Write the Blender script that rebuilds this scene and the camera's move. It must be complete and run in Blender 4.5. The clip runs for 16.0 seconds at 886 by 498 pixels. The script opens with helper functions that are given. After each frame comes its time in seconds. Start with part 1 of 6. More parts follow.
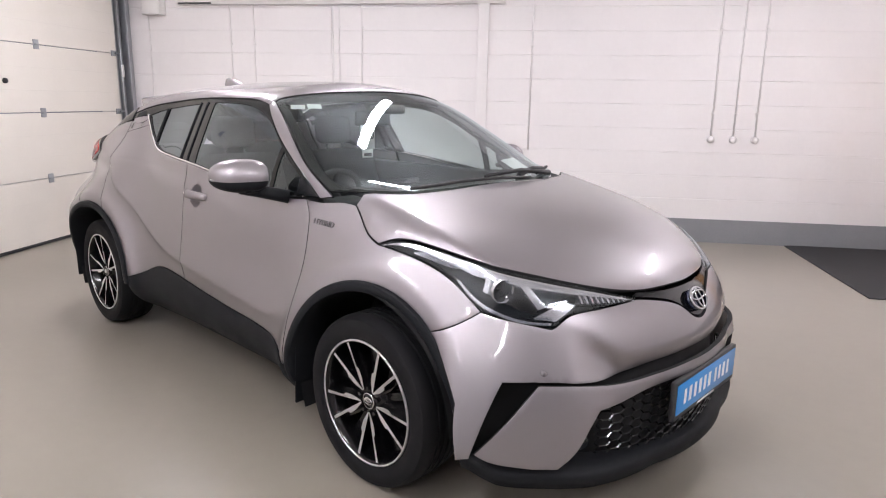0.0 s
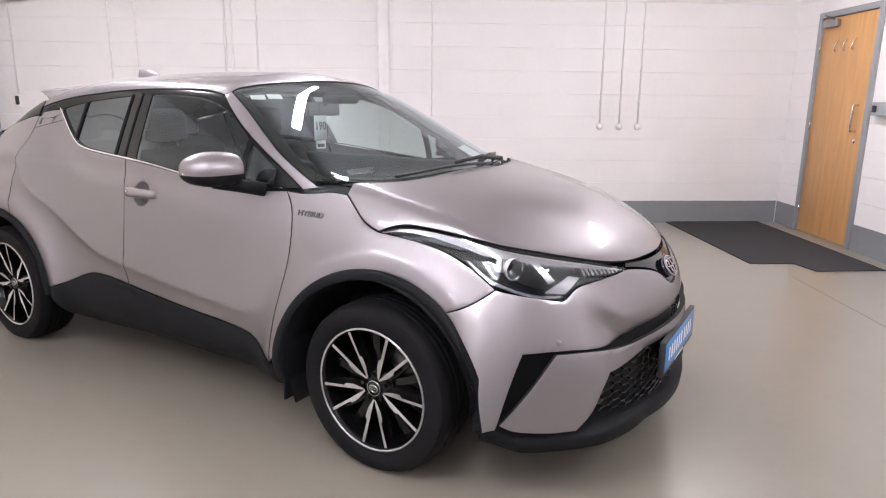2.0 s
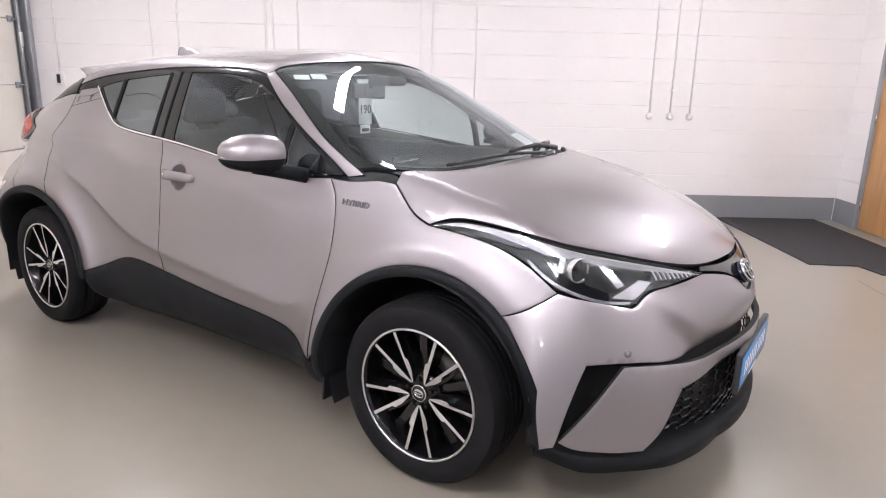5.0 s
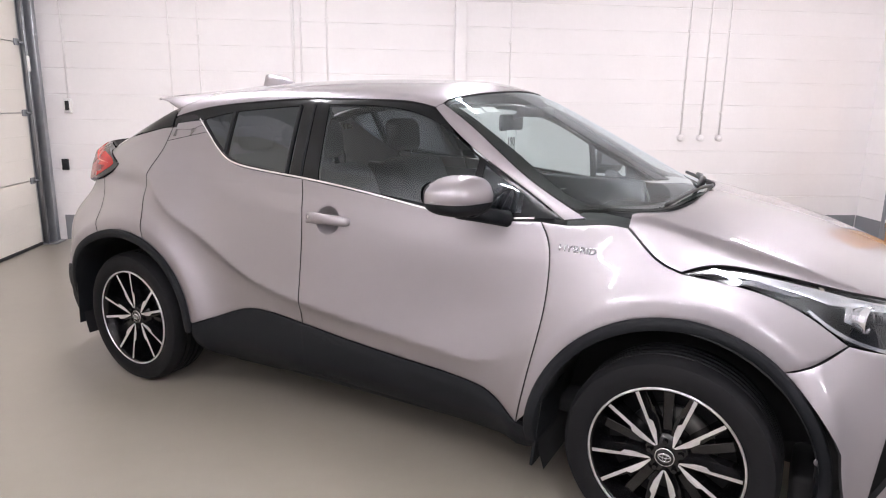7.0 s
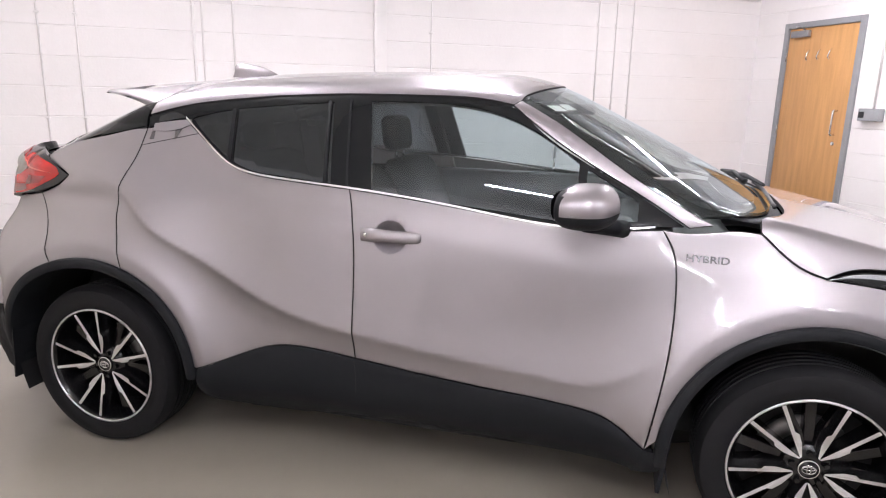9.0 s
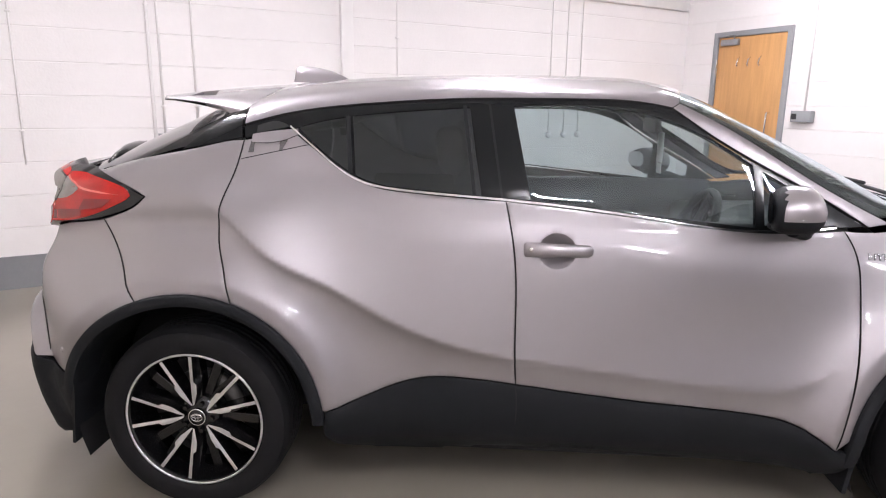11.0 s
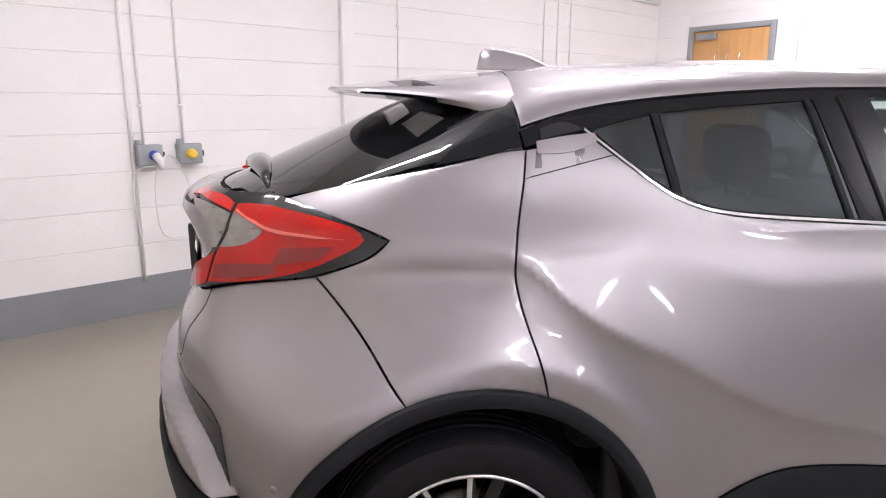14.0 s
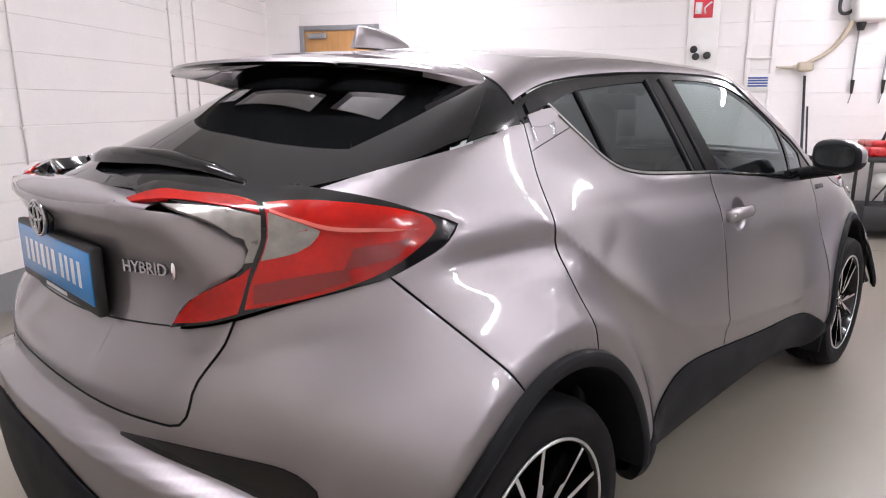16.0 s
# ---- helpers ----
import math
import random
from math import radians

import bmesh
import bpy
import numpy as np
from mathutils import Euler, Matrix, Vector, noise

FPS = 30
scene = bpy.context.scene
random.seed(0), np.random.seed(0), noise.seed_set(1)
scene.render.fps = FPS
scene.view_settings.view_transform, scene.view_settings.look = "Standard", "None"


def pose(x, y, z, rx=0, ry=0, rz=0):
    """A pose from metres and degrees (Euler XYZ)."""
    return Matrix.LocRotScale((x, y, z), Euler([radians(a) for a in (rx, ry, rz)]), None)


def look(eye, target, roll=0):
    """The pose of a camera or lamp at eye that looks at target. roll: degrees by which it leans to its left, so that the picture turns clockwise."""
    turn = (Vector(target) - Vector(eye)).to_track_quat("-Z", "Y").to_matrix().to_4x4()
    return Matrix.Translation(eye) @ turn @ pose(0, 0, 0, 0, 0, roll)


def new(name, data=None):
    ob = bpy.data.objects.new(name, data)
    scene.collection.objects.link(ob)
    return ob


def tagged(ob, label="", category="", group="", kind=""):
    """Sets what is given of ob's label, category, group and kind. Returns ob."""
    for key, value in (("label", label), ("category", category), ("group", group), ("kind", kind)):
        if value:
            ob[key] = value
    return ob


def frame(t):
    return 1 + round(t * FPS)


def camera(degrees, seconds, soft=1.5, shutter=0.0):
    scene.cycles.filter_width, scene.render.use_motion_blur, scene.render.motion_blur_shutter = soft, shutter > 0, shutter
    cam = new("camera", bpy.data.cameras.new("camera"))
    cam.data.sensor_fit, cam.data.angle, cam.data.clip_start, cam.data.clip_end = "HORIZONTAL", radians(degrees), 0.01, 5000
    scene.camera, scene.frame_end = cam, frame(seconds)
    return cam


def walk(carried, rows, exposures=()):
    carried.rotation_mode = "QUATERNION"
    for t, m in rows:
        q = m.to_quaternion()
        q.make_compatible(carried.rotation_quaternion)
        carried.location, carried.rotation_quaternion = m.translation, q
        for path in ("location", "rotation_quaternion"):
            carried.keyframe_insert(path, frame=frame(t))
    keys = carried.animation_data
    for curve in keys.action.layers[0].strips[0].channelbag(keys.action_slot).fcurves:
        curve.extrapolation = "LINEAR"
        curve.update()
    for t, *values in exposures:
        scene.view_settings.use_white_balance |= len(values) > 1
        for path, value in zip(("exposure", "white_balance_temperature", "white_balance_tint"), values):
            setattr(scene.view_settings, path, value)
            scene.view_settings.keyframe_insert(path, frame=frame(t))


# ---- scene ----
cam = camera(68.5, 16.0, 1.1)
PATH = [
    (0, (3.087, -2.306, 1.452), (1.746, -0.889, 1.01), 1.0),
    (0.5, (2.91, -2.416, 1.424), (1.676, -0.904, 0.988), 0.9),
    (1, (2.794, -2.512, 1.432), (1.57, -0.991, 0.999), 0.7),
    (1.5, (2.752, -2.64, 1.441), (1.59, -1.069, 1.014), 0.7),
    (2, (2.738, -2.665, 1.426), (1.726, -1.002, 0.97), 0.5),
    (2.5, (2.76, -2.624, 1.415), (1.913, -0.883, 0.915), 0.5),
    (3, (2.77, -2.54, 1.41), (1.904, -0.81, 0.902), 0.7),
    (3.2, (2.768, -2.515, 1.411), (1.816, -0.831, 0.902), 0.7),
    (5.3, (2.443, -2.558, 1.408), (1.356, -0.955, 0.909), 1.4),
    (5.5, (2.343, -2.597, 1.445), (1.261, -0.997, 0.923), 1.1),
    (6, (2.079, -2.643, 1.433), (0.996, -1.044, 0.914), 1.1),
    (6.5, (1.831, -2.709, 1.446), (0.742, -1.098, 0.978), 0.9),
    (7, (1.617, -2.852, 1.444), (0.663, -1.15, 1.004), 1.0),
    (7.5, (1.402, -2.969, 1.449), (0.545, -1.216, 1.011), 1.1),
    (8, (1.15, -2.923, 1.441), (0.471, -1.094, 1.0), 0.9),
    (8.2, (1.05, -2.917, 1.455), (0.396, -1.081, 1.003), 1.0),
    (10.3, (0.045, -2.874, 1.421), (-0.236, -0.945, 0.978), 0.9),
    (10.5, (-0.064, -2.876, 1.412), (-0.345, -0.945, 0.973), 0.9),
    (11, (-0.311, -2.883, 1.425), (-0.449, -0.935, 0.993), 0.7),
    (11.5, (-0.558, -2.807, 1.396), (-0.611, -0.858, 0.953), 0.7),
    (12, (-0.779, -2.709, 1.4), (-0.798, -0.757, 0.965), 0.6),
    (12.5, (-1.041, -2.646, 1.4), (-0.881, -0.701, 0.964), 0.6),
    (13, (-1.277, -2.56, 1.416), (-1.084, -0.617, 0.981), 0.6),
    (13.5, (-1.398, -2.326, 1.396), (-1.175, -0.388, 0.956), 0.3),
    (14, (-1.548, -2.171, 1.404), (-1.311, -0.233, 0.97), 0.2),
    (14.5, (-1.804, -1.928, 1.376), (-1.267, -0.053, 0.937), 0.4),
    (15, (-2.025, -1.855, 1.349), (-1.263, -0.057, 0.919), 0.2),
    (15.5, (-2.247, -1.808, 1.362), (-1.153, -0.19, 0.933), -0.1),
    (16, (-2.456, -1.641, 1.343), (-1.062, -0.272, 0.912), -0.2),
]
walk(cam, [(t, look(eye, target, roll)) for t, eye, target, roll in PATH],
     [(0, 0.05), (3, 0.1), (6, 0.28), (8, 0.26), (10.5, 0.24), (12, 0.16), (14.5, 0.08), (16, -0.08)])

# ---- light: fluorescent battens on the ceiling, a faint grey world outside ----
ROOM = pose(0, 0, 0, 0, 0, 35)          # the room stands turned to the car
CEILING_Z = 3.30
world = bpy.data.worlds.new("world")
scene.world = world
world.use_nodes = True
world.node_tree.nodes["Background"].inputs["Color"].default_value = (0.8, 0.85, 1, 1)
world.node_tree.nodes["Background"].inputs["Strength"].default_value = 0.25
TUBE_STRENGTH = 118.0


# ---- materials ----
def material(name, colour=(0.8, 0.8, 0.8), rough=0.5, metal=0.0, **more):
    m = bpy.data.materials.new(name)
    m.use_nodes = True
    b = m.node_tree.nodes["Principled BSDF"]
    b.inputs["Base Color"].default_value = (*colour, 1)
    b.inputs["Roughness"].default_value = rough
    b.inputs["Metallic"].default_value = metal
    for key, value in more.items():
        b.inputs[key.replace("_", " ")].default_value = value
    return m


def varied(m, scale=6.0, amount=0.06, bump=0.0, bump_scale=120.0, rough_amount=0.08, stretch=(1, 1, 1), per_piece=0.0, world=False):
    """Adds blotches and grain to a plain material: colour and roughness at two scales, and a fine relief."""
    t, b = m.node_tree, m.node_tree.nodes["Principled BSDF"]
    node, link = t.nodes.new, t.links.new
    where = node("ShaderNodeNewGeometry" if world else "ShaderNodeTexCoord")
    space = node("ShaderNodeMapping")
    space.inputs["Scale"].default_value = stretch
    link(where.outputs["Position" if world else "Object"], space.inputs["Vector"])
    large, small = node("ShaderNodeTexNoise"), node("ShaderNodeTexNoise")
    for n, s, d in ((large, scale, 5), (small, scale * 14, 3)):
        n.inputs["Scale"].default_value, n.inputs["Detail"].default_value = s, d
        link(space.outputs["Vector"], n.inputs["Vector"])
    both = node("ShaderNodeMath")
    both.operation = "MULTIPLY_ADD"
    both.inputs[1].default_value = 0.35
    link(small.outputs["Fac"], both.inputs[0])
    link(large.outputs["Fac"], both.inputs[2])
    span = node("ShaderNodeMapRange")
    span.inputs["From Min"].default_value, span.inputs["From Max"].default_value = 0.4, 0.95
    span.inputs["To Min"].default_value, span.inputs["To Max"].default_value = 1 - amount, 1 + amount
    link(both.outputs[0], span.inputs["Value"])
    value = span.outputs["Result"]
    if per_piece:
        info, pick = node("ShaderNodeObjectInfo"), node("ShaderNodeMapRange")
        pick.inputs["To Min"].default_value, pick.inputs["To Max"].default_value = 1 - per_piece, 1 + per_piece
        link(info.outputs["Random"], pick.inputs["Value"])
        times = node("ShaderNodeMath")
        times.operation = "MULTIPLY"
        link(value, times.inputs[0])
        link(pick.outputs["Result"], times.inputs[1])
        value = times.outputs[0]
    tint = node("ShaderNodeVectorMath")
    tint.operation = "SCALE"
    tint.inputs[0].default_value = b.inputs["Base Color"].default_value[:3]
    link(value, tint.inputs["Scale"])
    link(tint.outputs["Vector"], b.inputs["Base Color"])
    r = node("ShaderNodeMapRange")
    r0 = b.inputs["Roughness"].default_value
    r.inputs["From Min"].default_value, r.inputs["From Max"].default_value = 0.3, 0.75
    r.inputs["To Min"].default_value, r.inputs["To Max"].default_value = max(r0 - rough_amount, 0.02), r0 + rough_amount
    link(large.outputs["Fac"], r.inputs["Value"])
    link(r.outputs["Result"], b.inputs["Roughness"])
    if bump:
        fine, relief = node("ShaderNodeTexNoise"), node("ShaderNodeBump")
        fine.inputs["Scale"].default_value, fine.inputs["Detail"].default_value = bump_scale, 4
        relief.inputs["Strength"].default_value, relief.inputs["Distance"].default_value = bump, 0.004
        link(space.outputs["Vector"], fine.inputs["Vector"])
        link(fine.outputs["Fac"], relief.inputs["Height"])
        link(relief.outputs["Normal"], b.inputs["Normal"])
    return m


def pane(name, tint, gloss=1.0):
    """Thin glass: what is behind it, tinted, under a mirror that grows towards the edge."""
    m = bpy.data.materials.new(name)
    m.use_nodes = True
    t = m.node_tree
    t.nodes.clear()
    node, link = t.nodes.new, t.links.new
    out, mix = node("ShaderNodeOutputMaterial"), node("ShaderNodeMixShader")
    clear, shine, f = node("ShaderNodeBsdfTransparent"), node("ShaderNodeBsdfGlossy"), node("ShaderNodeLayerWeight")
    steep, share = node("ShaderNodeMath"), node("ShaderNodeMapRange")
    steep.operation, steep.inputs[1].default_value = "POWER", 4.0
    share.inputs["To Min"].default_value, share.inputs["To Max"].default_value = 0.095, 1.0
    clear.inputs["Color"].default_value = (*tint, 1)
    shine.inputs["Roughness"].default_value = 0.015
    shine.inputs["Color"].default_value = (.86 * gloss, .95 * gloss, gloss, 1)
    link(f.outputs["Facing"], steep.inputs[0])
    link(steep.outputs[0], share.inputs["Value"])
    link(share.outputs["Result"], mix.inputs["Fac"])
    link(clear.outputs[0], mix.inputs[1])
    link(shine.outputs[0], mix.inputs[2])
    link(mix.outputs[0], out.inputs["Surface"])
    return m


def glow(name, colour, strength):
    m = bpy.data.materials.new(name)
    m.use_nodes = True
    t = m.node_tree
    t.nodes.clear()
    e, out = t.nodes.new("ShaderNodeEmission"), t.nodes.new("ShaderNodeOutputMaterial")
    e.inputs["Color"].default_value, e.inputs["Strength"].default_value = (*colour, 1), strength
    t.links.new(e.outputs[0], out.inputs["Surface"])
    return m


PAINT = varied(material("car_paint", (0.315, 0.292, 0.309), 0.45, 0.90, Specular_Tint=(.75, .73, .74, 1), Coat_Weight=1.0, Coat_Roughness=0.06, Coat_IOR=1.5), 1.5, 0.02, 0.012, 900, 0.02)
CLADDING = varied(material("grained_black_plastic", (0.011, 0.012, 0.014), 0.58, Specular_IOR_Level=0.14), 5, 0.12, 0.25, 500, 0.06)
GLOSS_BLACK = material("gloss_black", (0.005, 0.005, 0.006), 0.10, Specular_IOR_Level=0.4, Coat_Weight=0.25, Coat_Roughness=0.02)
DARK = material("dark_void", (0.008, 0.008, 0.009), 0.8)
RUBBER = varied(material("tyre_rubber", (0.009, 0.009, 0.010), 0.66, Specular_IOR_Level=0.15), 9, 0.2, 0.15, 260, 0.1)
CHROME = material("chrome", (0.82, 0.82, 0.83), 0.09, 1.0)
MACHINED = varied(material("machined_alloy", (0.74, 0.74, 0.76), 0.34, 1.0), 30, 0.06, 0.0, 60, 0.05)
WHEEL_BLACK = material("wheel_gloss_black", (0.004, 0.004, 0.0045), 0.16, Specular_IOR_Level=0.35, Coat_Weight=0.25, Coat_Roughness=0.04)
SCREEN_BLACK = material("tinted_rear_glass", (0.006, 0.0065, 0.007), 0.015, IOR=1.52)
SATIN_BLACK = material("satin_black_trim", (0.008, 0.009, 0.010), 0.16, Specular_IOR_Level=0.28)
DARK_CHROME = material("dark_chrome", (0.42, 0.42, 0.43), 0.18, 1.0)
STEEL = varied(material("brake_steel", (0.13, 0.125, 0.12), 0.45, 1.0), 22, 0.2)
# door mirror glass, its colour darkened in place of a dark reflection
DARK_MIRROR = material("darkened_mirror", (0.42, 0.42, 0.43), 0.06, 1.0)
GLASS = pane("windscreen_glass", (0.78, 0.85, 0.82))
GLASS_FRONT = pane("door_glass", (0.68, 0.76, 0.77))
GLASS_DARK = pane("privacy_glass", (0.08, 0.09, 0.10))
LENS = pane("lamp_lens", (0.93, 0.94, 0.95))
RED_LENS = varied(material("red_lamp_lens", (0.40, 0.009, 0.006), 0.16, Coat_Weight=0.25, Coat_Roughness=0.02, Specular_IOR_Level=0.25), 7, 0.28)
# pale red for the highlight line painted along the tail lamp
RED_PALE = material("pale_red_glint", (0.70, 0.16, 0.13), 0.25, Coat_Weight=0.3)
RED_DEEP = material("deep_red_lamp_lens", (0.20, 0.004, 0.004), 0.2, Coat_Weight=0.35, Coat_Roughness=0.02)
CLEAR_LENS = varied(material("clear_reversing_lens", (0.22, 0.205, 0.19), 0.35, 0.4, Coat_Weight=0.4, Coat_Roughness=0.02), 40, 0.25)
LAMP_CHROME = material("lamp_reflector", (0.72, 0.73, 0.76), 0.16, 0.85)
BADGE_DARK = material("smoked_chrome_badge", (0.18, 0.18, 0.185), 0.25, 0.8)
LAMP_GREY = material("lamp_grey", (0.10, 0.10, 0.108), 0.25, 0.6)
TRIM = varied(material("cabin_plastic", (0.024, 0.025, 0.027), 0.6), 6, 0.15, 0.06, 90)
SEAT_CLOTH = varied(material("seat_cloth", (0.022, 0.023, 0.025), 0.85), 8, 0.2, 0.08, 110)
LINING = varied(material("roof_lining", (0.11, 0.11, 0.115), 0.9), 8, 0.1)
PLATE_BLUE = material("plate_blue", (0.012, 0.26, 0.68), 0.28, Coat_Weight=0.5, Coat_Roughness=0.1)
WHITE_FILM = material("white_lettering", (0.85, 0.86, 0.88), 0.4)
PAPER = material("paper", (0.80, 0.80, 0.79), 0.8)
INK = material("ink", (0.03, 0.03, 0.035), 0.7)
EMBLEM_BLUE = material("emblem_blue", (0.010, 0.018, 0.06), 0.12, 0.3, Coat_Weight=1.0)
WALL_WHITE = varied(material("painted_block", (0.82, 0.79, 0.785), 0.55), 1.6, 0.03, 0.30, 55, 0.08, per_piece=0.008, world=True)
MORTAR = varied(material("painted_joint", (0.80, 0.768, 0.763), 0.6), 4, 0.03, 0.2, 80)
SKIRT_GREY = varied(material("skirting_grey_paint", (0.23, 0.235, 0.25), 0.5), 3, 0.08, 0.25, 60, 0.1)
FLOOR_PAINT = varied(material("epoxy_floor", (0.258, 0.234, 0.196), 0.28, Specular_IOR_Level=0.5), 0.9, 0.06, 0.003, 40, 0.0)
# unseen wall behind the camera; its bluish grey darkens the car's reflections
FAR_WALL = varied(material("unseen_wall_grey", (0.20, 0.21, 0.235), 0.6), 2, 0.06, 0.2, 50)
JOINT_FILL = varied(material("floor_joint_filler", (0.16, 0.15, 0.13), 0.6), 12, 0.2)
CEILING_PAINT = varied(material("ceiling_paint", (0.70, 0.69, 0.68), 0.8), 2, 0.03)
DOOR_CREAM = varied(material("insulated_door_skin", (0.70, 0.66, 0.60), 0.42), 3, 0.03, 0.15, 130, 0.06)
GALVANISED = varied(material("galvanised_steel", (0.36, 0.37, 0.39), 0.42, 0.85), 9, 0.15, 0.05, 80)
OAK = varied(material("oak_veneer", (0.55, 0.295, 0.115), 0.38), 3.0, 0.16, 0.06, 60, 0.06, stretch=(7, 7, 0.6))
FRAME_GREY = varied(material("grey_gloss_frame", (0.27, 0.275, 0.29), 0.4), 4, 0.06)
MAT_BLACK = varied(material("rubber_mat", (0.020, 0.020, 0.022), 0.9), 10, 0.25, 0.5, 220, 0.05)
CONDUIT = varied(material("painted_conduit", (0.80, 0.775, 0.765), 0.45), 6, 0.03)
WHITE_PLASTIC = varied(material("white_plastic", (0.78, 0.77, 0.75), 0.4), 8, 0.04)
GREY_PLASTIC = varied(material("grey_plastic", (0.30, 0.31, 0.32), 0.5), 8, 0.08)
YELLOW = material("yellow_plastic", (0.72, 0.50, 0.05), 0.45)
BLUE_PLASTIC = material("blue_plastic", (0.04, 0.09, 0.42), 0.4)
RED_PAINT = varied(material("red_enamel", (0.50, 0.016, 0.02), 0.3, Coat_Weight=0.5), 6, 0.08)
SIGN_RED = material("sign_red", (0.62, 0.03, 0.05), 0.4)
SIGN_BLUE = material("sign_blue", (0.06, 0.10, 0.36), 0.4)
BLACK_PLASTIC = varied(material("black_plastic", (0.02, 0.02, 0.022), 0.5), 8, 0.15)
HOSE_GREY = varied(material("hose", (0.50, 0.44, 0.34), 0.6), 12, 0.1)
TUBE_GLOW = glow("lit_tube", (0.98, 0.947, 1.02), TUBE_STRENGTH)


# ---- small tools ----
def part(name, bm, mat, parent=None, label="", smooth=True, at=None):
    """Links a bmesh as one mesh object under parent."""
    me = bpy.data.meshes.new(name)
    bm.to_mesh(me)
    bm.free()
    return mesh_part(name, me, mat, parent, label, smooth, at)


def mesh_part(name, me, mat, parent=None, label="", smooth=True, at=None):
    if mat and not me.materials:
        me.materials.append(mat)
    if smooth:
        me.polygons.foreach_set("use_smooth", [True] * len(me.polygons))
        if smooth == "edges":
            me.set_sharp_from_angle(angle=radians(35))
    ob = new(name, me)
    if parent:
        ob.parent = parent
    if at is not None:
        ob.matrix_basis = at
    if label:
        tagged(ob, label)
    return ob


def thing(name, m, label, category, group="", kind=""):
    """An Empty at a thing's base."""
    ob = new(name)
    ob.empty_display_size = 0.1
    ob.matrix_basis = m
    return tagged(ob, label, category, group, kind)


def box(x0, y0, z0, x1, y1, z1, bevel=0.0, segments=2, bm=None):
    bm = bm or bmesh.new()
    made = bmesh.ops.create_cube(bm, size=1)["verts"]
    bmesh.ops.transform(bm, matrix=pose((x0 + x1) / 2, (y0 + y1) / 2, (z0 + z1) / 2) @ Matrix.Diagonal((x1 - x0, y1 - y0, z1 - z0, 1)), verts=made)
    if bevel:
        edges = list({e for v in made for e in v.link_edges})
        bmesh.ops.bevel(bm, geom=edges, offset=bevel, segments=segments, affect="EDGES", profile=0.5)
    return bm


def lathe(profile, turns=48, axis="y", bm=None, close=False):
    """A solid of revolution: profile of (radius, along) about the axis."""
    bm = bm or bmesh.new()
    rings = []
    for i in range(turns):
        a = 2 * math.pi * i / turns
        ring = []
        for r, h in profile:
            c, s = r * math.cos(a), r * math.sin(a)
            ring.append(bm.verts.new({"y": (c, h, s), "z": (c, s, h), "x": (h, c, s)}[axis]))
        rings.append(ring)
    for i in range(turns):
        p, q = rings[i], rings[(i + 1) % turns]
        n = len(profile)
        for j in range(n if close else n - 1):
            k = (j + 1) % n
            bm.faces.new((p[j], p[k], q[k], q[j]))
    bmesh.ops.recalc_face_normals(bm, faces=bm.faces)
    return bm


def tube(points, radius, sides=8, bm=None, taper=None, caps=True):
    """A round bar along a line of points."""
    bm = bm or bmesh.new()
    pts = [Vector(p) for p in points]
    rings, up = [], Vector((0, 0, 1))
    for i, p in enumerate(pts):
        d = (pts[min(i + 1, len(pts) - 1)] - pts[max(i - 1, 0)]).normalized()
        if abs(d.dot(up)) > 0.95:
            up = Vector((1, 0, 0)) if abs(d.x) < 0.9 else Vector((0, 1, 0))
        a = d.cross(up).normalized()
        b = d.cross(a)
        up = a.cross(d)
        r = radius * (taper[i] if taper else 1)
        rings.append([bm.verts.new(p + r * (math.cos(q) * a + math.sin(q) * b)) for q in (2 * math.pi * k / sides for k in range(sides))])
    for p, q in zip(rings, rings[1:]):
        for k in range(sides):
            bm.faces.new((p[k], p[(k + 1) % sides], q[(k + 1) % sides], q[k]))
    if caps:
        bm.faces.new(rings[0])
        bm.faces.new(rings[-1][::-1])
    bmesh.ops.recalc_face_normals(bm, faces=bm.faces)
    return bm


def prism(outline, y0, y1, bevel=0.0, bm=None):
    """A flat shape in x, z made thick along y."""
    bm = bm or bmesh.new()
    a = [bm.verts.new((x, y0, z)) for x, z in outline]
    b = [bm.verts.new((x, y1, z)) for x, z in outline]
    n = len(outline)
    faces = [bm.faces.new(a), bm.faces.new(b[::-1])] + [bm.faces.new((a[i], b[i], b[(i + 1) % n], a[(i + 1) % n])) for i in range(n)]
    bmesh.ops.recalc_face_normals(bm, faces=faces)
    if bevel:
        bmesh.ops.bevel(bm, geom=list({e for f in faces[:2] for e in f.edges}), offset=bevel, segments=2, affect="EDGES", profile=0.5)
    return bm


def lettering(text, height, depth, mat, parent, m, label="", name="lettering", wide=1.0, bold=0.0):
    """Words in the built-in font, as a mesh that lies on the x, y plane of m, centred."""
    c = bpy.data.curves.new("words", "FONT")
    c.body, c.size, c.extrude, c.align_x, c.align_y, c.offset = text, height * 1.37, depth, "CENTER", "CENTER", bold
    c.resolution_u = 3
    ob = bpy.data.objects.new("words", c)
    scene.collection.objects.link(ob)
    me = bpy.data.meshes.new_from_object(ob.evaluated_get(bpy.context.evaluated_depsgraph_get()))
    bpy.data.objects.remove(ob)
    made = new(name, me)
    me.materials.clear()
    me.materials.append(mat)
    made.parent = parent
    made.matrix_basis = m @ Matrix.Diagonal((wide, 1, 1, 1))
    return tagged(made, label) if label else made


